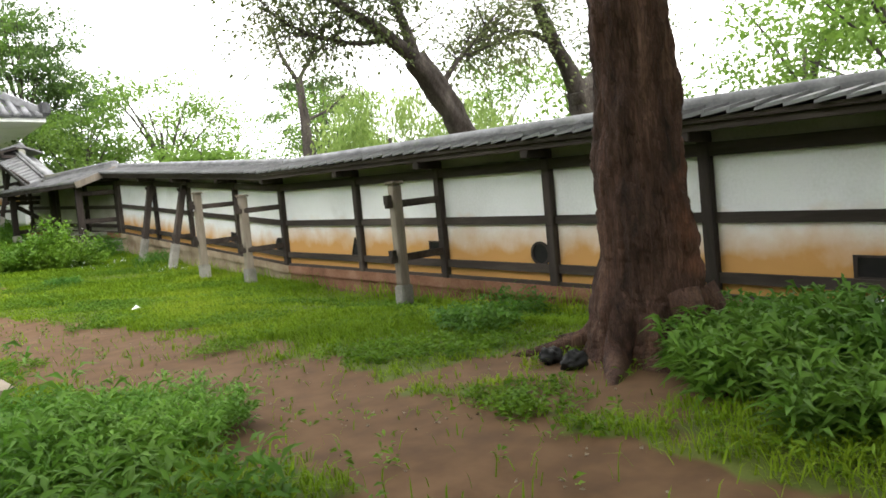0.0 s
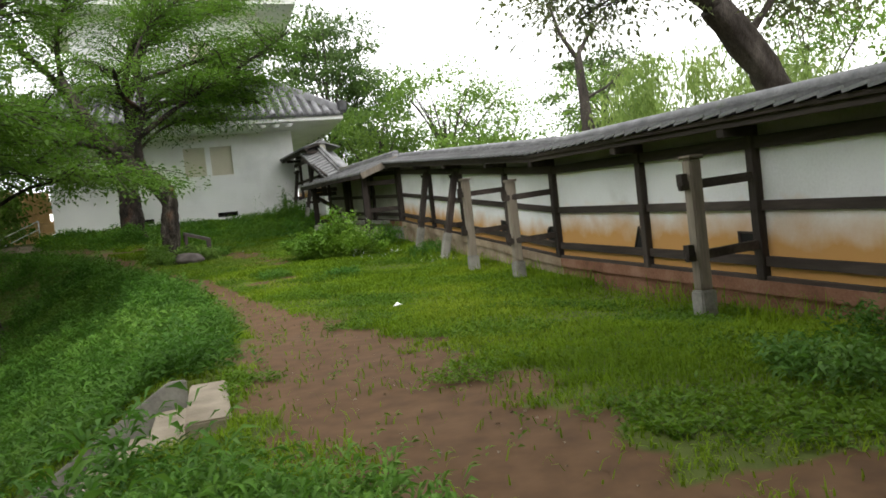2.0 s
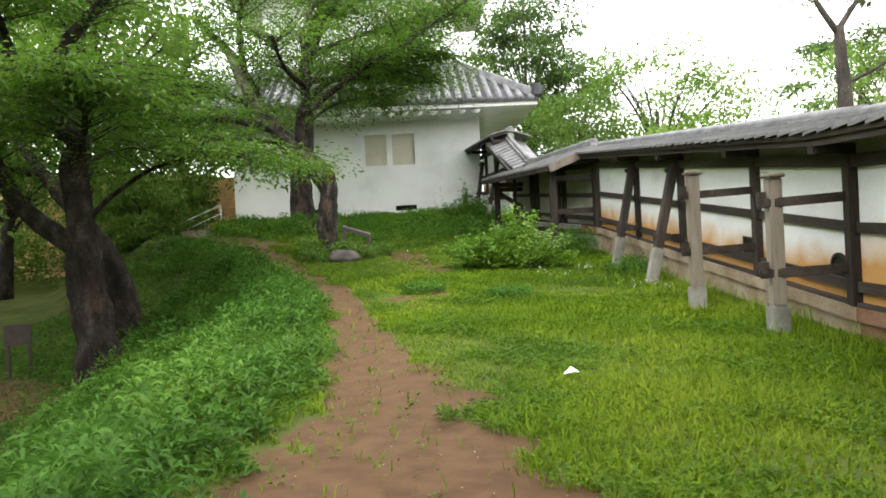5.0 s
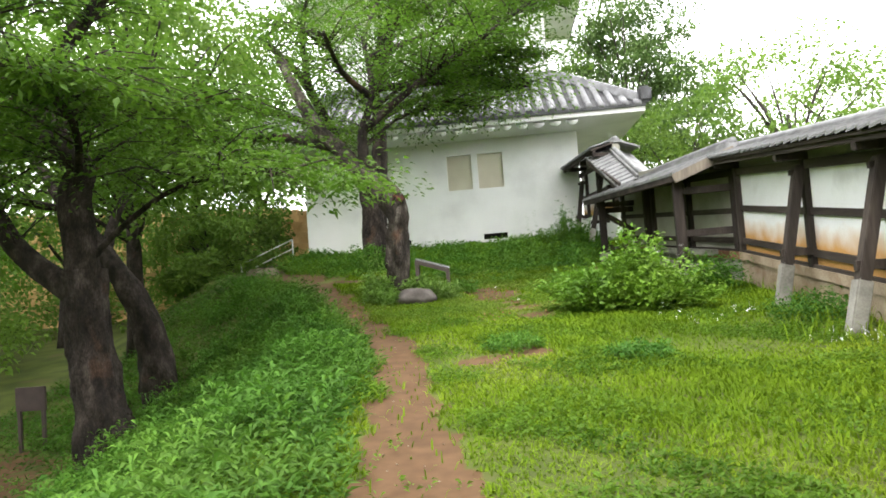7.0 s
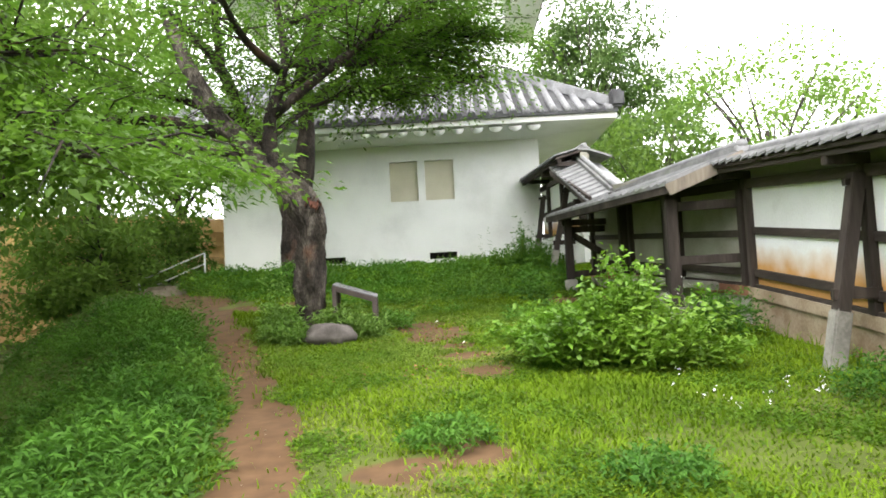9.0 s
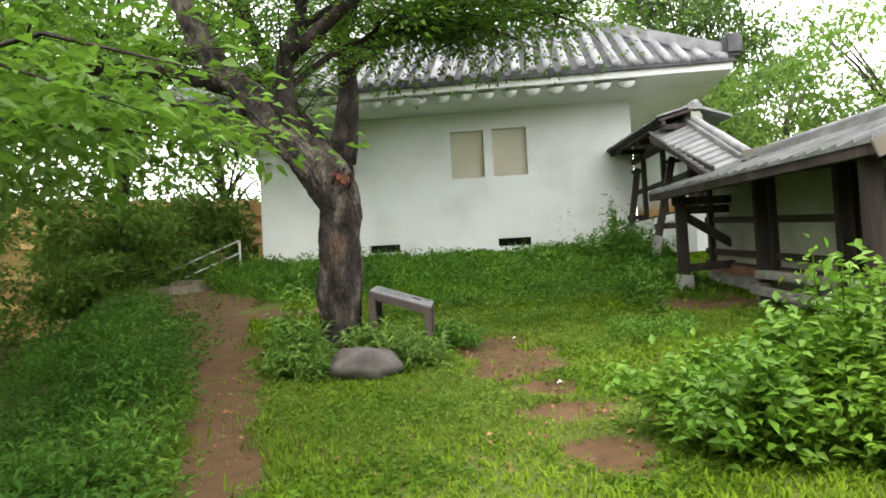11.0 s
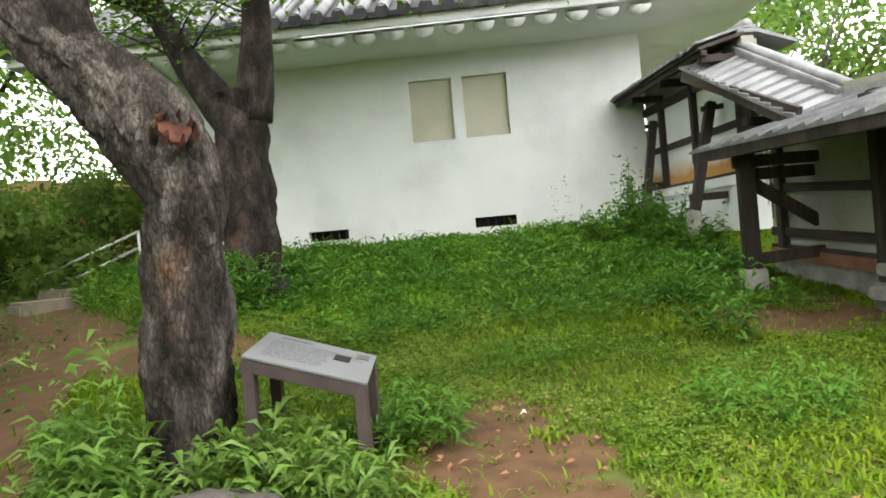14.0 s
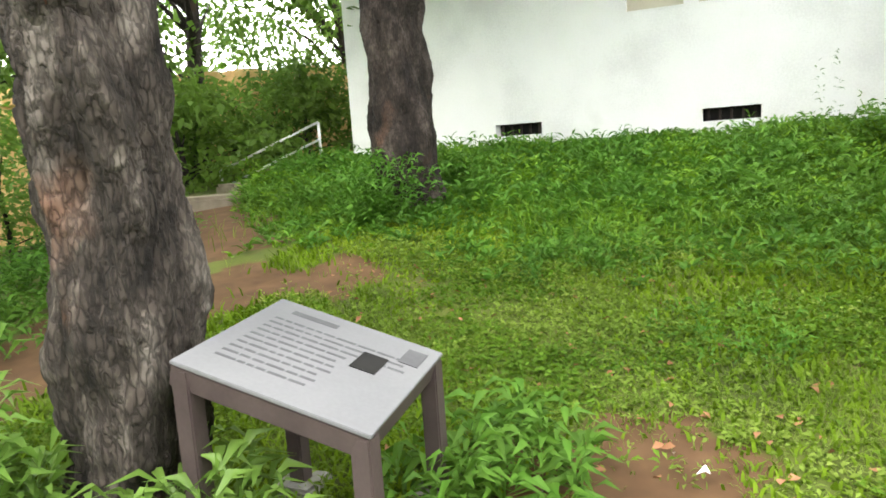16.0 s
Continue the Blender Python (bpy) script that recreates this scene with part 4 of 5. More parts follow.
# the great trunk near the start; unseen limbs and dense crown added for shade
tree("large_tree", [(4.2, 1.2, 0.26), (4.2, 1.22, 0.5), (4.21, 1.24, 1.1), (4.23, 1.26, 2.0), (4.25, 1.28, 3.2), (4.3, 1.3, 4.6), (4.4, 1.4, 6.5)], [0.6, 0.46, 0.36, 0.31, 0.29, 0.285, 0.27],
     [([(4.35, 1.35, 5.6), (6.4, 2.2, 7.0), (8.0, 2.5, 8.0)], 0.3, 0.1), ([(4.4, 1.4, 6.3), (4.4, 3.2, 8.0), (3.5, 4.5, 9.0)], 0.35, 0.1), ([(4.4, 1.4, 6.2), (5.8, 0.2, 8.0), (6.5, -1.5, 9.0)], 0.35, 0.1), ([(4.35, 1.35, 5.9), (2.6, 1.6, 7.2), (0.6, 2.2, 8.2)], 0.3, 0.1), ([(4.35, 1.35, 5.8), (3.0, -0.4, 7.2), (1.4, -1.8, 8.0)], 0.28, 0.1)],
     "massive tree trunk with peeling reddish-brown bark and roots", BARK_RED, LEAF, 3, 520, 1.8, 0.15, 60, roots=6, wob=0.22, flake=0.03)
# dark cherry on the bank, and a second stem leaning away behind it
tree("cherry_tree", [(-4.38, 18.0, -1.5), (-4.32, 18.0, -0.5), (-4.42, 18.0, 0.5), (-4.52, 18.0, 1.5), (-4.52, 18.0, 2.4)], [0.66, 0.45, 0.36, 0.33, 0.31],
     [([(-4.52, 18.0, 2.2), (-4.62, 18.0, 3.5), (-4.5, 18.0, 4.05), (-4.95, 18.0, 4.6), (-5.3, 18.0, 5.2)], 0.27, 0.17, 0.7),
      ([(-5.25, 18.0, 5.1), (-4.67, 18.0, 6.0), (-4.1, 18.0, 6.6), (-3.2, 17.9, 7.5), (-2.2, 17.7, 8.7)], 0.16, 0.04),
      ([(-5.3, 18.0, 5.2), (-6.0, 18.0, 6.3), (-6.8, 18.2, 7.7)], 0.15, 0.05),
      ([(-4.55, 18.0, 1.9), (-5.7, 18.0, 2.9), (-6.4, 18.1, 4.2), (-7.6, 18.3, 5.4)], 0.22, 0.06),
      ([(-4.45, 18.0, 2.5), (-3.9, 18.0, 3.0), (-3.0, 17.9, 3.5), (-2.1, 17.8, 3.65), (-1.3, 17.9, 3.6)], 0.06, 0.012, 0.7),
      ([(-4.6, 18.0, 3.6), (-4.0, 17.2, 4.2), (-3.6, 16.2, 4.6), (-3.4, 15.2, 4.7)], 0.08, 0.02, 1.2),
      ([(-5.0, 18.0, 4.7), (-3.8, 18.6, 5.0), (-2.8, 19.4, 5.3)], 0.08, 0.02, 0.9),
      ([(-6.0, 18.0, 3.4), (-6.2, 16.8, 4.0), (-6.4, 15.4, 4.4)], 0.09, 0.02, 1.2),
      ([(-5.6, 18.0, 5.6), (-5.2, 16.6, 6.4), (-4.8, 15.2, 7.0)], 0.09, 0.02, 1.2)],
     "dark forked cherry tree with dense green leaves", BARK, LEAF, 5, 480, 1.6, 0.13, 44, flat=0.16, rise=0.05, start=0.3, flake=0.02)
tree("cherry_tree", [(-4.9, 21.0, -1.2), (-5.0, 21.0, 0.4), (-5.15, 21.0, 1.2), (-5.4, 21.0, 1.9), (-5.9, 21.0, 2.7), (-6.8, 21.2, 3.8), (-7.8, 21.4, 5.2)], [0.42, 0.34, 0.29, 0.25, 0.2, 0.15, 0.08],
     [([(-6.0, 21.0, 2.8), (-6.0, 21.8, 4.0), (-5.4, 22.6, 5.2), (-4.6, 23.2, 6.4)], 0.12, 0.03), ([(-6.8, 21.2, 3.8), (-8.0, 20.6, 4.2), (-9.4, 20.2, 4.8)], 0.1, 0.03), ([(-7.6, 21.4, 5.0), (-8.0, 22.4, 6.2), (-7.6, 23.6, 7.4)], 0.09, 0.02)],
     "dark curved cherry stem leaning over the bank", BARK, LEAF, 6, 130, 1.6, 0.13, 44, flat=0.16, rise=0.05, start=0.2)
# cherry beside the notice board: the trunk bends away into one great limb, with a torn knot at the bend
CHERRY = tree("cherry_tree", [(-0.5, 23.42, 1.25), (-0.42, 23.4, 1.7), (-0.34, 23.36, 2.4), (-0.28, 23.33, 2.95), (-0.27, 23.3, 3.35), (-0.44, 23.3, 3.78), (-0.76, 23.32, 4.14), (-1.14, 23.33, 4.5), (-1.5, 23.4, 4.95), (-2.15, 23.5, 5.75), (-2.95, 23.8, 7.4)], [0.35, 0.265, 0.29, 0.24, 0.255, 0.275, 0.24, 0.21, 0.19, 0.165, 0.1],
     [([(-0.85, 23.33, 4.15), (-0.98, 23.35, 4.8), (-0.96, 23.4, 5.4), (-0.7, 23.5, 6.4), (-0.9, 23.8, 7.8)], 0.16, 0.05, 0.5),
      ([(-1.7, 23.6, 5.1), (-2.9, 23.3, 5.4), (-4.4, 22.8, 5.4), (-6.0, 22.4, 5.8)], 0.12, 0.04, 1.2),
      ([(-0.95, 23.4, 5.4), (0.4, 23.2, 6.3), (2.2, 23.0, 7.3), (3.9, 23.4, 8.5)], 0.1, 0.03, 1.2),
      ([(-0.75, 23.5, 6.2), (-1.2, 22.6, 6.6), (-1.2, 21.2, 7.0)], 0.1, 0.03, 0.9),
      ([(-0.98, 23.4, 5.0), (-0.3, 24.0, 5.7), (0.5, 24.7, 6.1), (1.5, 25.3, 6.2)], 0.05, 0.012, 1.3),
      ([(-0.9, 23.5, 5.8), (0.3, 24.4, 6.8), (1.8, 25.4, 7.4), (3.4, 26.0, 7.6)], 0.06, 0.015, 1.2),
      ([(-0.7, 23.5, 6.4), (0.9, 25.0, 6.8), (1.8, 26.4, 7.2)], 0.1, 0.03, 1.0),
      ([(-1.4, 23.5, 4.7), (-2.4, 22.2, 4.7), (-3.2, 20.5, 4.4), (-3.6, 19.2, 4.1)], 0.07, 0.015, 0.8),
      ([(-3.1, 20.8, 4.45), (-2.6, 19.6, 4.1), (-1.6, 19.0, 3.7), (-0.3, 18.8, 3.45)], 0.035, 0.008, 0.8),
      ([(-0.8, 23.7, 7.2), (1.2, 24.4, 8.0), (3.4, 25.0, 8.8)], 0.08, 0.03, 1.2),
      ([(-0.9, 23.8, 7.7), (-0.4, 24.4, 9.0), (0.8, 24.8, 10.2)], 0.06, 0.02, 1.2)],
     "gnarled cherry tree bent over, with a torn knot", BARK, LEAF, 11, 600, 1.45, 0.12, 46, flat=0.16, rise=0.05, wob=0.36, start=0.25, roots=4, flake=0.024, trunk_bark=BARK_PALE)


def torn_knot(owner, base, tip, r, seed):
    """A broken-off limb: a swollen collar, its torn heartwood and splinters standing up round it."""
    base, tip = Vector(base), Vector(tip)
    d = (tip - base).normalized()
    knot = part("knot", Shape().tube([base, base.lerp(tip, 0.6), tip, tip + d * 0.02], [r * 1.15, r * 1.1, r, r * 0.6], 18, 0.45, seed), BARK_PALE, owner, smooth=True)
    # Disc of torn red wood; its darkness also paints the hollow's shade.
    part("torn_wood", Shape().tube([tip - d * 0.03, tip + d * 0.03, tip + d * 0.035], [r * 0.8, r * 0.7, r * 0.05], 14, 0.7, seed + 1), HEARTWOOD, knot, "dark red torn heartwood, dark as the shaded hollow")
    side = d.orthogonal().normalized()
    rnd = random.Random(seed)
    for i in range(11):
        o = Matrix.Rotation(2 * math.pi * i / 11 + rnd.uniform(-0.2, 0.2), 3, d) @ side
        p = tip + o * r * rnd.uniform(0.55, 0.85)
        part("splinter", Shape().tube([p - d * 0.05, p + d * rnd.uniform(0.03, 0.07) + o * 0.012, p + d * rnd.uniform(0.08, 0.12)], [0.028, 0.02, 0.004], 5), HEARTWOOD if i % 3 else BARK, knot)


torn_knot(CHERRY, (-0.37, 23.27, 3.5), (-0.2, 23.08, 3.71), 0.15, 6)
# second trunk nearer the tower
tree("cherry_tree", [(-1.9, 29.2, 1.9), (-1.9, 29.2, 2.6), (-1.9, 29.2, 3.3), (-1.93, 29.2, 4.2), (-1.95, 29.2, 4.9), (-2.0, 29.2, 5.4)], [0.58, 0.45, 0.4, 0.37, 0.4, 0.42],
     [([(-1.95, 29.2, 4.9), (-2.45, 29.2, 5.6), (-2.99, 29.2, 6.55), (-3.9, 29.1, 8.5), (-5.2, 29.0, 10.0)], 0.31, 0.08), ([(-1.78, 29.2, 5.0), (-1.6, 29.2, 6.0), (-1.55, 29.2, 7.2), (-1.6, 29.1, 8.2), (-1.15, 29.0, 10.0)], 0.3, 0.1),
      ([(-1.5, 29.2, 7.2), (0.4, 28.6, 8.2), (2.2, 28.0, 8.8)], 0.14, 0.05), ([(-3.0, 29.2, 6.8), (-4.8, 28.6, 7.4), (-6.2, 28.0, 7.6)], 0.14, 0.05), ([(-1.4, 29.0, 8.0), (-0.6, 27.6, 9.4), (0.6, 26.5, 10.2)], 0.13, 0.04), ([(-1.2, 29.0, 8.7), (-0.8, 28.6, 10.4), (0.2, 28.0, 12.2)], 0.13, 0.03, 1.3), ([(-3.7, 29.0, 8.1), (-3.6, 28.4, 10.0), (-2.8, 27.8, 11.8)], 0.13, 0.03, 1.3), ([(-1.7, 29.1, 6.9), (0.2, 28.2, 7.4), (2.0, 27.5, 7.2), (3.2, 27.0, 7.0)], 0.1, 0.02, 0.6), ([(-1.0, 28.8, 9.6), (1.0, 28.6, 10.6), (2.6, 28.4, 11.4)], 0.09, 0.03, 1.2)],
     "dark upright cherry trunk before the white tower", BARK, LEAF, 17, 600, 1.7, 0.125, 42, flat=0.18, rise=0.05, wob=0.2, flake=0.022)


# ---- trees of the surroundings ----
def far_tree(name, x, y, z, height, radius, leaf, label, seed, clumps=70, per=80, size=0.22, bark=BARK_GREY, low=0.3, hang=0.0, trunk_r=0.25, flat=0.6, fork=True):
    """A tree seen at a distance: tapered trunk, limbs that reach into the crown, leaf clumps with gaps."""
    rnd = np.random.default_rng(seed)
    t = thing(name, (x, y, z), label, "tree", "trees round the yard")
    top = z + height
    lean = rnd.normal(0, 0.05 * height, 2)
    trunk = [(x, y, z - 0.3), (x + lean[0] * 0.3, y + lean[1] * 0.3, z + height * 0.3), (x + lean[0], y + lean[1], z + height * 0.75)]
    part("trunk", Shape().tube(limb_points(trunk, 4), list(np.linspace(trunk_r * 1.2, trunk_r * 0.3, 9)), 10, 0.2, seed), bark, t, smooth=True)
    C, D = [], []
    wood = Shape()
    for i in range(clumps):
        a, u = rnd.uniform(0, 2 * math.pi), rnd.random()
        h = low + (1 - low) * u
        rr = radius * math.sqrt(max(0.05, 1 - ((h - low) / (1 - low) * 1.15 - 0.35) ** 2)) * rnd.uniform(0.35, 1.05)
        c = np.array([x + lean[0] * h + math.cos(a) * rr, y + lean[1] * h + math.sin(a) * rr, z + height * h])
        if i % 4 == 0 and fork:
            b = Vector((x + lean[0] * h * 0.6, y + lean[1] * h * 0.6, z + height * h * 0.6))
            wood.tube([b, b.lerp(Vector(c), 0.5) + Vector((0, 0, 0.1 * height * 0.3)), Vector(c)], [trunk_r * 0.3, trunk_r * 0.18, 0.02], 5)
        s = radius * rnd.uniform(0.1, 0.22)
        o = np.clip(rnd.normal(0, 1, (per, 3)), -1.5, 1.5) * np.array([s, s, s * flat])
        if hang:
            o[:, 2] = -np.abs(rnd.normal(0, hang, per))
            o[:, :2] *= 0.5
        C.append(c + o)
        D.append(np.where(hang > 0, np.array([0, 0, -1.0]), 0) + o / s * 0.5 + rnd.normal(0, 0.6, (per, 3)))
    if wood.v:
        part("limb", wood, bark, t, smooth=True)
    crown = part("crown", leaves("crown", np.concatenate(C), np.concatenate(D), size, size * (0.3 if hang else 0.62), leaf, droop=0.15), None, t)
    crown["kind"] = "stuff"


def leaning_trunk(name, trunk, radii, limbs, label, seed, n=120):
    tree(name, trunk, radii, limbs, label, BARK_GREY, LEAF_BARE, seed, n, 1.5, 0.13, 40, flat=0.6, spread=0.5, wob=0.25, width=0.6, start=0.3)


leaning_trunk("leaning_tree", [(14.2, 11.5, -1.2), (13.3, 11.5, 1.6), (12.3, 11.5, 3.69), (11.5, 11.5, 4.75), (10.9, 11.5, 5.45)], [0.45, 0.38, 0.34, 0.31, 0.28],
              [([(10.95, 11.5, 5.4), (9.9, 11.5, 6.0), (8.9, 11.5, 6.45), (7.2, 11.6, 7.6)], 0.2, 0.06), ([(10.9, 11.5, 5.45), (10.75, 11.5, 6.0), (10.45, 11.5, 6.7), (9.8, 11.6, 8.4)], 0.17, 0.06),
               ([(10.2, 11.5, 5.85), (9.3, 11.7, 5.7), (8.2, 12.0, 5.9), (7.3, 12.4, 6.5)], 0.08, 0.02), ([(11.6, 11.5, 4.7), (12.3, 11.2, 5.6), (13.6, 11.0, 6.6)], 0.09, 0.03)],
              "leaning bare-limbed tree beyond the wall", 31, 170)
leaning_trunk("forked_tree", [(17.9, 11.5, -1.2), (17.8, 11.5, 2.0), (17.7, 11.5, 4.3), (17.5, 11.5, 5.0)], [0.6, 0.5, 0.46, 0.48],
              [([(17.4, 11.5, 4.9), (16.9, 11.5, 5.7), (16.4, 11.5, 6.4), (15.7, 11.5, 7.6), (15.4, 11.6, 9.5)], 0.3, 0.1), ([(17.6, 11.5, 4.9), (18.5, 11.5, 5.6), (19.0, 11.5, 6.8), (19.4, 11.5, 9.0)], 0.3, 0.1),
               ([(16.5, 11.5, 6.3), (15.3, 11.7, 6.6), (14.2, 12.0, 6.2), (13.4, 12.2, 5.8)], 0.1, 0.03), ([(18.2, 11.4, 5.4), (18.9, 10.8, 6.4), (20.2, 10.2, 7.2)], 0.12, 0.04)],
              "thick forked tree beyond the wall", 37, 170)
leaning_trunk("bare_tree", [(20.6, 32.5, -1), (20.5, 32.5, 5.7), (20.3, 32.5, 9.9)], [0.4, 0.32, 0.2],
              [([(20.3, 32.5, 9.6), (19.4, 32.5, 11.0), (18.9, 32.5, 12.6)], 0.15, 0.05), ([(20.3, 32.5, 9.8), (21.2, 32.5, 11.0), (22.4, 32.5, 12.0)], 0.14, 0.04), ([(20.4, 32.5, 7.5), (22, 32.4, 8.2), (23.6, 32.3, 9.5)], 0.1, 0.03)],
              "slender sparse tree beyond the wall", 41, 60)
WILLOW = "pale green weeping willow beyond the wall"
far_tree("willow", 15.0, 18.0, -1.0, 7.2, 2.7, LEAF_WILLOW, WILLOW, 51, 90, 120, 0.2, hang=0.8, low=0.45, fork=False)
far_tree("willow", 21.0, 20.0, -1.0, 8.0, 3.2, LEAF_WILLOW, WILLOW, 52, 80, 110, 0.22, hang=0.8, low=0.4, fork=False)
SPRING = "light green broadleaf tree beyond the wall"
for i, (x, y, h, r) in enumerate(((10.0, 37, 9.4, 3.4), (14.5, 38, 11.4, 4.4), (18.5, 40, 10.6, 4.4), (24, 34, 11, 4.2), (27, 24, 10.5, 4.2), (22, 13.5, 7.5, 3.2), (25, 8, 9.5, 3.8), (21, 3.5, 9, 3.4), (24, -3, 10, 4.0), (12.5, 29, 6.5, 2.4))):
    far_tree("broadleaf_tree", x, y, -1.0, h, r, LEAF_SPRING, SPRING, 60 + i, 90, 62, 0.24, low=0.25, flat=0.45)
far_tree("pine_tree", 9.2, 45, 0.5, 15.5, 4.0, LEAF_DARK, "tall green pine behind the tower", 71, 150, 150, 0.24, low=0.3, flat=0.3)
far_tree("pine_tree", 13.2, 48, 0.0, 12.5, 3.6, LEAF_DARK, "green pine behind the tower", 72, 80, 100, 0.26, low=0.3, flat=0.3)
far_tree("pine_tree", 30.0, 45, -1, 14.0, 4.0, LEAF_DARK, "dark pine in the distance", 73, 80, 90, 0.3, low=0.45, flat=0.3)
BRIGHT = "dense bright green tree on the low ground"
for i, (x, y, h, r) in enumerate(((-8.5, 26.5, 11.5, 3.6), (-10.5, 35, 12.5, 4.2), (-13, 30, 11, 4.2), (-12.5, 22, 11.5, 4.2), (-12, 13.5, 9.5, 4.0), (-9.5, 8, 9, 3.6), (-9.8, 42, 11, 3.5), (-18, 38, 12, 5.0), (-20, 26, 12, 5.0), (-20, 16, 12, 5.0), (-15, 4, 11, 5.0))):
    # Unseen ones at y < 14 are made denser to shade the bank.
    far_tree("broadleaf_tree", x, y, float(ground_z(x, y)), h, r, LEAF if i % 2 else LEAF_SPRING, BRIGHT, 80 + i, 120 if y < 14 else 80, 90, 0.24, BARK, low=0.3)
# unseen trees added behind the start to shade the first steps
for i, (x, y, h, r) in enumerate(((-4.5, -6, 10, 4.5), (3.5, -8, 11, 4.8), (-7, 1, 10, 4.0), (9.5, -5, 11, 4.5), (-2, -14, 11, 5))):
    far_tree("broadleaf_tree", x, y, float(ground_z(x, y)), h, r, LEAF, "unseen leafy tree added behind the start as shade", 110 + i, 170, 110, 0.28, BARK, low=0.35)


# ---- low plants ----
def scatter(n, x0, x1, y0, y1, keep):
    x, y = RNG.uniform(x0, x1, n), RNG.uniform(y0, y1, n)
    k = RNG.random(n) < keep(x, y)
    x, y = x[k], y[k]
    return np.stack([x, y, ground_z(x, y) + 0.018 * lumps(x, y, 1.1, 1) - 0.03], 1)


def stuff(name, me, label):
    return tagged(new(name, me), label, "vegetation", kind="stuff")


def leafy(name, feet, height, leaf_len, k, mat, width=0.28, up=0.35, spread=0.12, droop=0.25):
    """Upright weeds: k leaves set round an unseen stem at each foot."""
    n = len(feet)
    f = np.repeat(feet, k, 0)
    hh = np.repeat(np.asarray(height) * RNG.uniform(0.5, 1.25, n), k)
    u = RNG.uniform(0.15, 1.0, n * k)
    a = RNG.uniform(0, 2 * math.pi, n * k)
    leanx = np.repeat(RNG.normal(0, 0.18, (n, 2)), k, 0)
    c = f + np.stack([leanx[:, 0] * hh * u + np.cos(a) * 0.02, leanx[:, 1] * hh * u + np.sin(a) * 0.02, hh * u], 1)
    d = np.stack([np.cos(a), np.sin(a), up + 0.5 * RNG.normal(0, 1, n * k) * 0.6 + 0.4 * u], 1)
    return leaves(name, c, d, leaf_len, leaf_len * width, mat, droop=droop)


def near(px, py, r):
    return lambda x, y: (np.hypot(x - px, y - py) < r * (0.8 + 0.35 * lumps(x, y, 1.3, px))) * 1.0


TRAIL_EDGE = lambda y: np.interp(y, [-2, 0, 3, 4.6, 7, 8, 10, 12, 14, 16, 18, 20, 22, 24, 27], [0.5, 0.8, 1.05, 0.3, 0.75, 0.85, 1.0, 0.95, 0.6, 0.45, -0.05, -0.7, -1.5, -2.2, -3.9])
lawn = scatter(760000, -2.5, 6.9, -2, 34, lambda x, y: np.clip(1.05 - 1.6 * bare(x, y) + 0.3 * lumps(x, y, 0.8, 4), 0.015, 1) * np.where(y < 7, 1, np.where(y < 16, 0.7, 0.5)))
patch = np.clip(0.5 + 0.6 * lumps(lawn[:, 0], lawn[:, 1], 0.6, 3), 0, 1)
stuff("lawn", blades("lawn", lawn, 0.055 + 0.08 * patch, 0.009 + 0.0005 * np.maximum(lawn[:, 1], 0), 0.8, GRASS), "short bright yellow-green trodden grass")
late = scatter(150000, -1.8, 5.0, 19.5, 29.5, lambda x, y: np.clip(1.05 - 1.5 * bare(x, y) + 0.4 * lumps(x, y, 1.1, 9), 0.02, 1))
stuff("upper_lawn", blades("upper_lawn", late, 0.035 + 0.07 * np.clip(0.5 + lumps(late[:, 0], late[:, 1], 0.7, 8), 0, 1), 0.0075, 0.9, GRASS_LIGHT), "bright green grass near the notice board")
sprout = scatter(26000, -1.8, 5.0, 20.5, 29.5, lambda x, y: np.clip(0.45 + 0.8 * lumps(x, y, 1.6, 17) - 1.3 * bare(x, y), 0.01, 1))
stuff("upper_weeds", leafy("upper_weeds", sprout, 0.085, 0.05, 8, GRASS_LIGHT, 0.4, 0.3), "small pale broad-leaved weeds among the grass")
tuft = scatter(120000, -1.5, 6.9, -1.5, 30, lambda x, y: np.clip(0.2 + 1.5 * lumps(x, y, 1.3, 7) - 1.2 * bare(x, y), 0.01, 1))
stuff("lawn_weeds", leafy("lawn_weeds", tuft, 0.085, 0.062, 7, GRASS_DEEP, 0.34, 0.3), "low broad-leaved weeds in the lawn")
bank = scatter(46000, -9, 1.3, 1, 29, lambda x, y: smooth(0.2, -0.35, x - TRAIL_EDGE(y) + 0.16 * lumps(x, y, 1.7, 12)) * (1 - 0.9 * bare(x, y)) * np.where((x > -1.6) & (y > 4.9) & (y < 7.2) & (x < 0.95), 0, 1) * np.where((x > -2.2) & (x < 0.45) & (y > 2.9) & (y < 4.95), 0.08, 1) * np.where(x < -4, 0.4, 1))
stuff("bank_weeds", leafy("bank_weeds", bank, 0.24, 0.13, 7, WEED, 0.24, 0.45), "dense lush weeds covering the bank")
tall = scatter(14000, -7, 0.9, 2, 27, lambda x, y: smooth(0.0, -0.7, x - TRAIL_EDGE(y)) * np.clip(0.1 + 1.3 * lumps(x, y, 0.9, 21), 0, 1) * (1 - 0.9 * bare(x, y)) * np.where((x > -1.8) & (y > 4.6) & (y < 7.4), 0, 1))
stuff("bank_tall_weeds", leafy("bank_tall_weeds", tall, 0.48, 0.17, 12, WEED, 0.2, 0.5, droop=0.4), "taller clumps of weeds on the bank")
mound = scatter(60000, -5.6, 5.4, 28.0, 34.0, lambda x, y: smooth(28.0, 29.8, y) * np.clip(1 - 1.2 * bare(x, y), 0, 1))
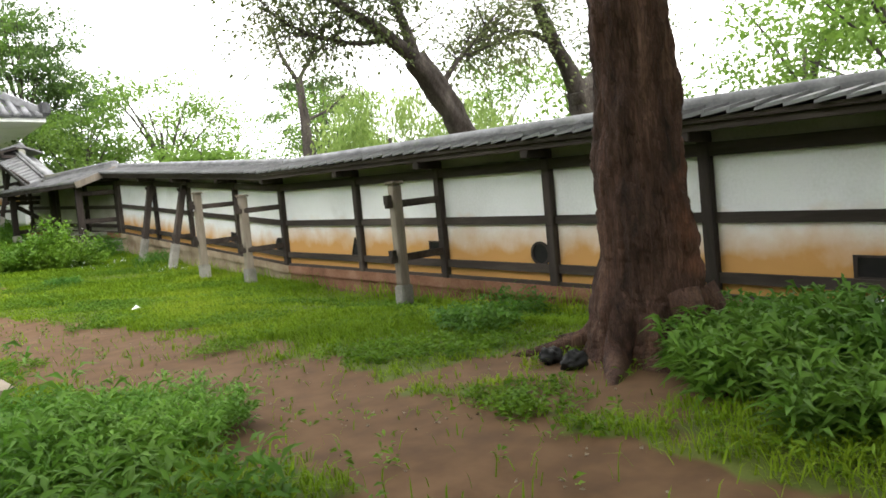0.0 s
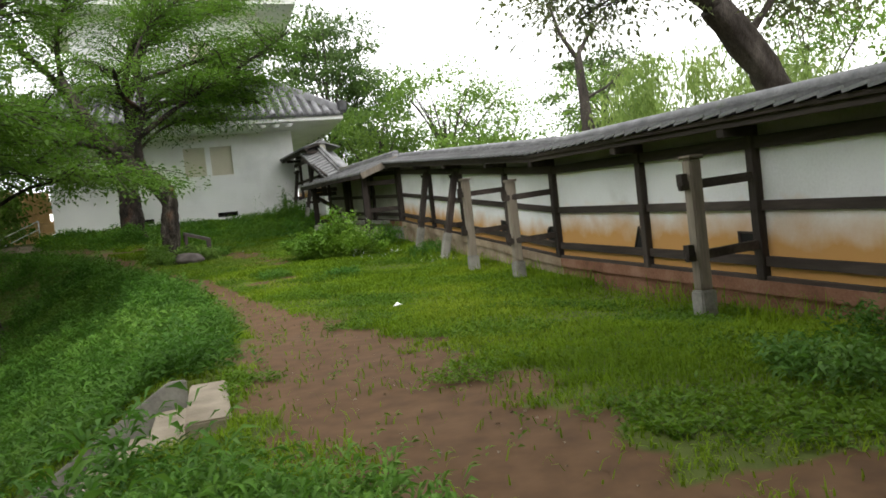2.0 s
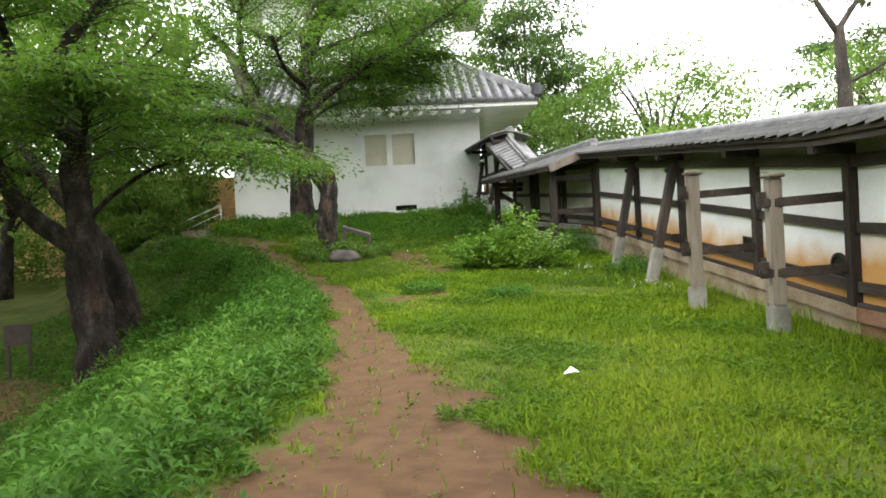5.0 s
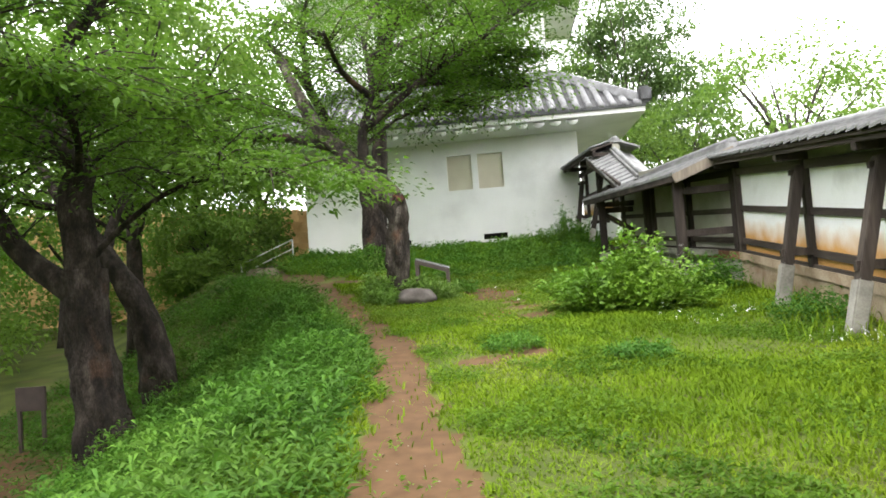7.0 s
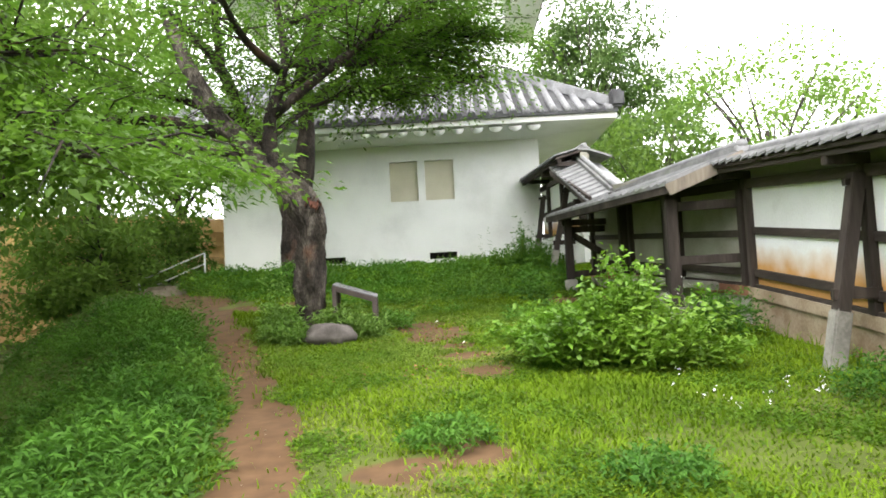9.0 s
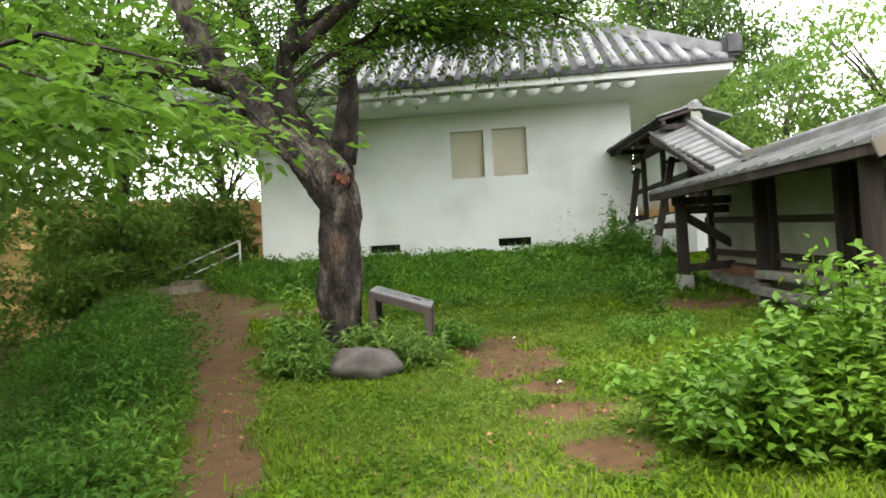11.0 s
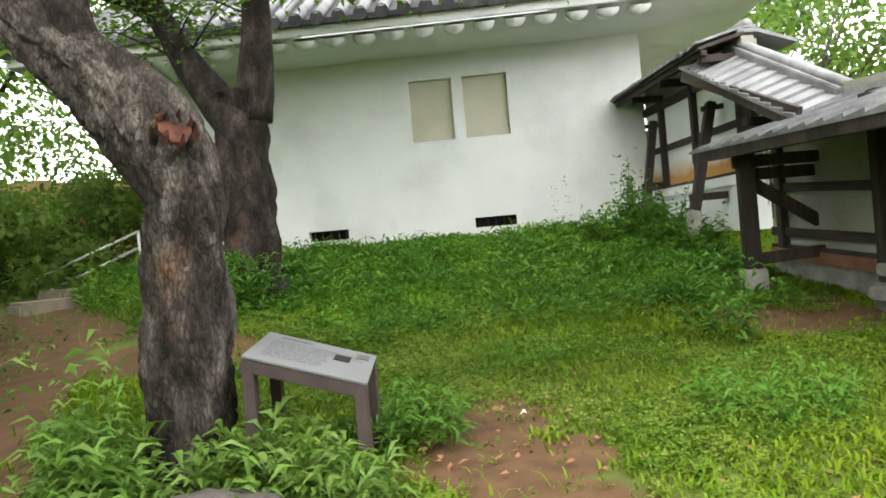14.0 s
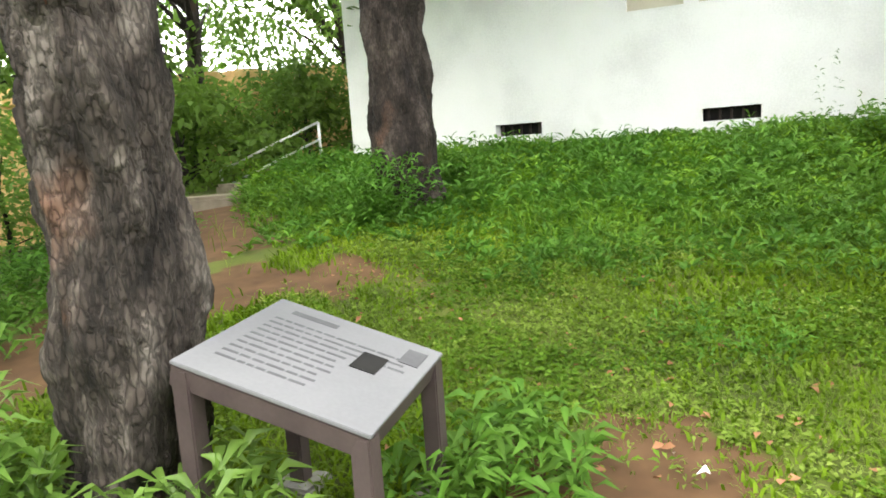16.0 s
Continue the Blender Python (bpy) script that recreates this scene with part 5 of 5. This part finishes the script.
stuff("tall_grass", blades("tall_grass", mound, 0.14 + 0.16 * np.clip(0.5 + lumps(mound[:, 0], mound[:, 1], 0.9, 2), 0, 1), 0.016, 0.8, GRASS_DEEP), "tall green grass before the tower")
mleaf = scatter(30000, -5.6, 5.4, 27.0, 34.0, lambda x, y: smooth(27.0, 30.0, y) * np.clip(0.75 + 0.5 * lumps(x, y, 1.1, 31), 0.2, 1) * np.clip(1 - 1.2 * bare(x, y), 0, 1))
dry = scatter(3500, -5.6, 5.4, 26.6, 34.0, lambda x, y: np.clip(0.3 + lumps(x, y, 0.8, 6), 0, 1))
stuff("dry_stalks", blades("dry_stalks", dry, 0.28, 0.008, 0.8, GRASS_LIGHT), "thin pale yellow-green grass stalks before the tower")
stuff("mound_weeds", leafy("mound_weeds", mleaf[::2], (0.1 + 0.4 * smooth(28.4, 31.0, mleaf[::2, 1]) * (1 - 0.65 * smooth(31.6, 33.2, mleaf[::2, 1]))) * (1 + 0.35 * lumps(mleaf[::2, 0], mleaf[::2, 1], 1.5, 13)), 0.18, 11, WEED, 0.22, 0.5), "leafy green weeds before the tower")
stuff("mound_herbs", leafy("mound_herbs", mleaf[1::2], (0.08 + 0.36 * smooth(28.4, 31.0, mleaf[1::2, 1]) * (1 - 0.65 * smooth(31.6, 33.2, mleaf[1::2, 1]))) * (1 + 0.45 * lumps(mleaf[1::2, 0], mleaf[1::2, 1], 1.9, 23)), 0.12, 9, GRASS_DEEP, 0.3, 0.45), "bright herbs mixed into the weeds before the tower")
wallside = scatter(5200, 4.9, 6.95, 2.0, 22, lambda x, y: smooth(4.9, 6.6, x) * np.clip(0.5 + lumps(x, y, 1.2, 5), 0.05, 1))
stuff("dry_grass", blades("dry_grass", wallside, 0.3, 0.012, 0.9, GRASS), "long thin grass along the foot of the wall")
for px, py, r, n, h, ll, k in ((0.55, 2.75, 1.0, 900, 0.24, 0.11, 9), (3.6, 0.15, 0.75, 420, 0.32, 0.2, 9), (4.4, -0.3, 0.9, 420, 0.36, 0.22, 9), (3.0, -0.5, 0.5, 130, 0.26, 0.18, 8), (5.2, 0.8, 0.6, 160, 0.3, 0.18, 8),
                               (-0.7, 22.9, 0.5, 120, 0.5, 0.24, 12), (0.2, 22.95, 0.42, 110, 0.48, 0.24, 12), (-0.6, 22.6, 0.5, 90, 0.35, 0.22, 10), (0.75, 22.9, 0.4, 80, 0.35, 0.2, 10), (0.95, 24.2, 0.5, 70, 0.3, 0.2, 9), (-0.85, 22.95, 0.28, 26, 0.95, 0.2, 16), (-0.05, 33.3, 0.15, 3, 1.1, 0.14, 26), (3.2, 33.3, 0.12, 2, 1.5, 0.12, 24), (-2.0, 28.6, 0.7, 120, 0.7, 0.2, 14),
                               (2.15, 17.1, 0.4, 90, 0.16, 0.13, 9), (3.6, 16.0, 0.4, 80, 0.16, 0.13, 9), (4.4, 3.2, 0.6, 120, 0.22, 0.14, 9), (5.9, 4.2, 0.5, 70, 0.3, 0.14, 9), (6.3, 21.7, 0.6, 110, 0.6, 0.15, 14), (3.9, 26.2, 0.35, 16, 0.8, 0.2, 22), (3.94, 27.9, 0.3, 14, 0.6, 0.2, 20), (6.4, 17.8, 0.8, 130, 0.35, 0.13, 10), (3.1, 27.6, 0.7, 26, 0.45, 0.13, 16), (2.4, 29.0, 0.9, 40, 0.4, 0.13, 14), (0.8, 27.5, 0.8, 40, 0.25, 0.12, 12), (3.6, 24.2, 0.7, 60, 0.3, 0.14, 12), (2.0, 26.3, 0.7, 50, 0.18, 0.1, 10)):
    f = scatter(int(n * 3), px - r, px + r, py - r, py + r, near(px, py, r))[:n]
    if len(f):
        stuff("weed_clump", leafy("weed_clump", f, h, ll, k, LONG_LEAF if 22.4 < py < 24 else WEED, 0.17 if 22.4 < py < 24 else 0.2, 0.55, droop=0.45), "clump of long-leaved green weeds")


def shrub(cx, cy, rx, ry, h, n, label, leaf=SHRUB):
    """A low leafy bush: stems and a mound of leaves with an uneven outline."""
    z = float(ground_z(cx, cy))
    t = thing("shrub", (cx, cy, z), label, "shrub")
    stem = Shape()
    P, D = [], []
    for i in range(150):
        a, r = RNG.uniform(0, 2 * math.pi), math.sqrt(RNG.random())
        k = 1 + 0.3 * math.sin(3 * a + cx) + 0.2 * math.sin(7 * a)
        x, y = cx + math.cos(a) * rx * r * k, cy + math.sin(a) * ry * r * k
        hh = h * (1 - 0.55 * r * r) * (0.85 + 0.35 * math.sin(x * 4.1) * math.cos(y * 3.3)) * RNG.uniform(0.55, 1.3)
        foot = Vector((cx + math.cos(a) * rx * r * 0.6, cy + math.sin(a) * ry * r * 0.6, float(ground_z(x, y)) - 0.05))
        tip = Vector((x, y, float(ground_z(x, y)) + hh))
        stem.tube([foot, foot.lerp(tip, 0.6), tip], [0.012, 0.008, 0.004], 4)
        m = n // 150
        u = RNG.uniform(0.25, 1.0, m)[:, None]
        P.append(np.array(foot) + (np.array(tip) - np.array(foot)) * u + RNG.normal(0, 0.07, (m, 3)))
        D.append(RNG.normal(0, 1, (m, 3)) * np.array([1, 1, 0.35]) + np.array([0, 0, 0.25]))
    part("stem", stem, GRASS_DEEP, t)
    part("foliage", leaves("foliage", np.concatenate(P), np.concatenate(D), 0.115, 0.058, leaf, droop=0.2), None, t)["kind"] = "stuff"


shrub(4.3, 20.1, 1.3, 1.2, 1.05, 14000, "bright green leafy shrub in the grass")
shrub(4.2, 31.3, 1.2, 1.3, 1.15, 7000, "dark green weedy shrub beside the wall prop", WEED)


def flowers(name, px, py, r, n, h):
    f = scatter(n * 3, px - r, px + r, py - r, py + r, near(px, py, r))[:n]
    f = f + np.array([0, 0, 1]) * RNG.uniform(0.5, 1.1, len(f))[:, None] * h
    c = np.repeat(f, 5, 0) + RNG.normal(0, 0.018, (len(f) * 5, 3))
    stuff(name, leaves(name, c, RNG.normal(0, 1, (len(c), 3)), 0.022, 0.018, PETAL), "small white wild flowers")


flowers("white_flowers", 4.9, 17.4, 0.9, 14, 0.4)
flowers("white_flowers", 5.1, 20.6, 0.8, 10, 1.0)
flowers("white_flowers", 5.9, 15.8, 0.6, 14, 0.2)
flowers("white_flowers", 4.6, -0.1, 0.5, 14, 0.4)


# ---- things in the yard ----
def notice_board():
    tl, tr, br, bl = Vector((0.0, 23.95, 2.36)), Vector((0.75, 24.05, 2.11)), Vector((0.82, 23.27, 2.06)), Vector((0.07, 23.17, 2.31))
    t = thing("notice_board", (0.45, 23.6, 1.45), "slanted pale notice plate on a brown steel stand", "notice board")
    up = (tr - tl).cross(bl - tl).normalized()
    up = up if up.z > 0 else -up
    P = lambda u, v, h: tl.lerp(tr, u).lerp(bl.lerp(br, u), v) + up * h
    def slab(u0, u1, v0, v1, h0, h1):
        return Shape().add([P(u, v, h) for h in (h0, h1) for u, v in ((u0, v0), (u1, v0), (u1, v1), (u0, v1))], [(3, 2, 1, 0), (4, 5, 6, 7), (0, 1, 5, 4), (1, 2, 6, 5), (2, 3, 7, 6), (3, 0, 4, 7)])
    plate = part("plate", slab(-0.005, 1.005, -0.005, 1.005, -0.012, 0.004), SIGN_PLATE, t, "pale grey printed plate", bevel=0.003)
    for u0, u1, v0, v1 in ((0, 1, 0, 0.05), (0, 1, 0.95, 1), (0, 0.05, 0.05, 0.95), (0.95, 1, 0.05, 0.95)):
        part("frame_bar", slab(u0, u1, v0, v1, -0.1, -0.014), SIGN_METAL, t, bevel=0.005)
    for u, v in ((0.955, 0.05), (0.955, 0.95), (0.045, 0.05), (0.045, 0.95)):
        p = P(u, v, -0.03)
        g = float(ground_z(p.x, p.y))
        part("leg", Shape().box((p.x - 0.04, p.y - 0.04, g - 0.1), (p.x + 0.04, p.y + 0.04, p.z)), SIGN_METAL, t, bevel=0.006)
        part("base_stone", Shape().box((p.x - 0.11, p.y - 0.11, g - 0.1), (p.x + 0.11, p.y + 0.11, g + 0.05)), STONE, t, bevel=0.015)
    rnd = random.Random(4)
    part("title", slab(0.14, 0.42, 0.1, 0.15, 0.0042, 0.0052), INK, plate)
    for i in range(10):
        v = 0.24 + i * 0.062
        u = 0.1
        while u < (0.58 if 3 < i < 10 else 0.88 if i < 3 else 0.6):
            w = rnd.uniform(0.03, 0.12)
            part("text_bar", slab(u, u + w, v, v + 0.02, 0.0042, 0.005), INK, plate)
            u += w + 0.012
    part("photograph", slab(0.66, 0.8, 0.3, 0.5, 0.005, 0.008), BLACK, plate, "dark printed photograph")
    part("photograph", slab(0.84, 0.95, 0.1, 0.28, 0.005, 0.008), INK, plate, "grey printed photograph")


notice_board()


def rock(x, y, rx, ry, h, seed, label, mat=ROCK, name="rock", lump=0.16, crease=0.05):
    z = float(ground_z(x, y))
    sh = Shape()
    n, m = 32, 18
    for j in range(m + 1):
        e = math.pi * j / m
        for i in range(n):
            a = 2 * math.pi * i / n
            p = Vector((math.sin(e) * math.cos(a), math.sin(e) * math.sin(a), math.cos(e)))
            k = 1 + lump * noise.noise(p * 1.6 + Vector((seed, 0, 0))) + crease * noise.noise(p * 5 + Vector((0, seed, 0))) - crease * abs(noise.noise(p * 8))
            sh.v.append((x + p.x * rx * k, y + p.y * ry * k, z + h * 0.35 + p.z * h * 0.62 * k))
    for j in range(m):
        for i in range(n):
            sh.f.append((j * n + i, (j + 1) * n + i, (j + 1) * n + (i + 1) % n, j * n + (i + 1) % n))
    return tagged(part(name, sh, mat, smooth=True), label, "rock")


rock(0.1, 22.55, 0.44, 0.34, 0.38, 2, "smooth rounded grey-brown rock in the weeds")
rock(3.56, 1.72, 0.1, 0.08, 0.1, 5, "crumpled black plastic bag at the tree roots", PLASTIC, "plastic_bag", 0.5, 0.25)
rock(3.5, 1.45, 0.11, 0.08, 0.11, 8, "crumpled black plastic bag at the tree roots", PLASTIC, "plastic_bag", 0.5, 0.25)


def litter(x, y, s, label):
    z = float(ground_z(x, y))
    sh = Shape()
    pts = [(-s, -s * 0.6, 0.03), (s * 0.2, -s * 0.7, 0.05), (s, 0.1 * s, 0.03), (s * 0.3, s * 0.8, 0.06), (-s * 0.7, s * 0.5, 0.02), (0, 0, 0.05 + s * 0.5)]
    sh.add([(x + a, y + b, z + c) for a, b, c in pts], [(0, 1, 5), (1, 2, 5), (2, 3, 5), (3, 4, 5), (4, 0, 5)])
    tagged(part("paper_scrap", sh, PAPER), label, "litter", "scraps of litter")


for x, y, s in ((3.39, 10.49, 0.09), (1.81, 24.4, 0.03), (-1.0, 22.3, 0.03), (2.3, 21.9, 0.03)):
    litter(x, y, s, "crumpled scrap of white paper on the ground")

fl = scatter(2400, -1.5, 4.2, 19.5, 27.5, lambda x, y: np.full_like(x, 0.3)) + np.array([0, 0, 0.05])
stuff("fallen_leaves", leaves("fallen_leaves", fl, RNG.normal(0, 1, (len(fl), 3)) * np.array([1, 1, 0.1]), 0.07, 0.045, DRY_LEAF), "scattered brown fallen leaves")


def garden_stair():
    t = thing("garden_stair", (0.5, 5.9, 0.38), "worn pale stone steps running down the bank", "stair")
    for k in range(7):
        x1, z1 = 0.72 - 0.31 * k, 0.40 - 0.195 * k
        part("step", Shape().box((x1 - 0.33, 5.25, z1 - 0.3), (x1, 6.8, z1)), GRANITE, t, bevel=0.015)
    for y in (6.93, 5.1):
        s = Shape()
        prof = [(0.36, 0.2), (0.36, 0.44), (0.2, 0.44), (-1.6, -0.7), (-1.6, -0.95)]
        s.add([(x, yy, z) for yy in (y - 0.035, y + 0.035) for x, z in prof], [(0, 1, 2, 3, 4), (9, 8, 7, 6, 5)] + [(i, 5 + i, 5 + (i + 1) % 5, (i + 1) % 5) for i in range(5)])
        if y > 6:
            part("side_kerb", s, STONE, t, "dark worn stone kerb", bevel=0.012)


garden_stair()


def stone_slab(x, y, w, d, turn, label):
    z = float(ground_z(x, y))
    ob = part("stone_slab", Shape().box((-w / 2, -d / 2, -0.15), (w / 2, d / 2, 0.12)), GRANITE, bevel=0.05)
    ob.matrix_basis = pose(x, y, z, 0, 0, turn)
    tagged(ob, label, "stone slab", "slabs by the tower")


stone_slab(-5.7, 30.6, 1.9, 0.8, 50, "flat pale stone slab at the end of the path")
stone_slab(-6.3, 32.0, 1.5, 0.9, 60, "flat pale stone slab at the end of the path")


def handrail():
    t = thing("handrail", (-6.3, 33.2, 2.7), "galvanised steel handrail beside the tower", "handrail")
    a, b = Vector((-6.0, 33.6, 3.75)), Vector((-7.6, 32.4, 2.9))
    for dz in (0, -0.35):
        part("rail", Shape().tube([a + Vector((0, 0, dz)), b + Vector((0, 0, dz))], [0.025, 0.025], 8), STEEL, t, smooth=True)
    for p in (a, b):
        part("post", Shape().tube([(p.x, p.y, float(ground_z(p.x, p.y)) - 0.1), tuple(p)], [0.03, 0.03], 8), STEEL, t, smooth=True)


handrail()


def low_sign():
    x, y = -7.0, 20.0
    z = float(ground_z(x, y))
    t = thing("sign_stand", (x, y, z), "small dark sign stand on the low ground", "sign")
    part("board", Shape().box((x - 0.3, y - 0.03, z + 0.75), (x + 0.3, y + 0.03, z + 1.2)), SIGN_METAL, t, bevel=0.01)
    for s in (-0.24, 0.24):
        part("leg", Shape().box((x + s - 0.03, y - 0.03, z - 0.1), (x + s + 0.03, y + 0.03, z + 0.76)), SIGN_METAL, t)


low_sign()


def stone_terrace(x0, y0, x1, y1, rows, label):
    """A retaining wall of separate tan stones."""
    t = thing("stone_terrace", (x0, y0, 0), label, "stone wall", kind="structure")
    d = Vector((x1 - x0, y1 - y0, 0))
    ln, d = d.length, d.normalized()
    s = Vector((-d.y, d.x, 0))
    z0 = min(float(ground_z(x0, y0)), float(ground_z(x1, y1))) - 0.4
    me = []
    for v in range(4):
        sh = Shape().box((-0.34, -0.3, -0.3), (0.34, 0.3, 0.3))
        m = sh.mesh("stone", TAN)
        for p in m.vertices:
            p.co += Vector((random.uniform(-0.06, 0.06), random.uniform(-0.1, 0.1), random.uniform(-0.05, 0.05)))
        me.append(m)
    for r in range(rows):
        k = 0.0
        while k < ln:
            ob = part("stone", me[random.randrange(4)], None, t)
            c = Vector((x0, y0, z0 + 0.27 + r * 0.54)) + d * (k + 0.32 + 0.3 * (r % 2)) + s * (0.12 * r)
            ob.matrix_basis = Matrix.Translation(c) @ Matrix.Rotation(math.atan2(d.y, d.x), 4, "Z") @ Matrix.Diagonal((random.uniform(0.95, 1.15), 1, random.uniform(0.95, 1.1), 1))
            ob.matrix_parent_inverse = t.matrix_basis.inverted()
            k += 0.62
    return t


for i, (x, y, h, r) in enumerate(((-8.6, 37, 2.6, 2.0), (-11, 40, 3.4, 2.4), (-9, 33, 2.6, 2.2), (-12, 37, 3.6, 3.0), (-15, 33, 3.5, 3.0), (-14.5, 26, 3.2, 3.0), (-17, 21, 3.5, 3.2), (-14, 16, 3.0, 3.0), (-18, 30, 4, 3.5), (-8.6, 30.8, 1.2, 1.2), (-13, 9, 3.5, 3.0))):
    far_tree("understorey_bush", x, y, float(ground_z(x, y)), h, r, LEAF_SPRING, "leafy green bush on the low ground", 140 + i, 40, 90, 0.22, BARK, low=0.02, trunk_r=0.08)
peb = scatter(1500, 0.2, 4.5, -1, 27, lambda x, y: bare(x, y) ** 2 * 0.9) + np.array([0, 0, 0.012])
stuff("pebbles", leaves("pebbles", peb, RNG.normal(0, 1, (len(peb), 3)) * np.array([1, 1, 0.05]), 0.028, 0.022, GRANITE, fold=0.5, droop=0.0), "small pale stones on the trodden earth")
stone_terrace(-7.5, 43.5, -24, 33, 10, "sunlit tan stone terrace beyond the trees")
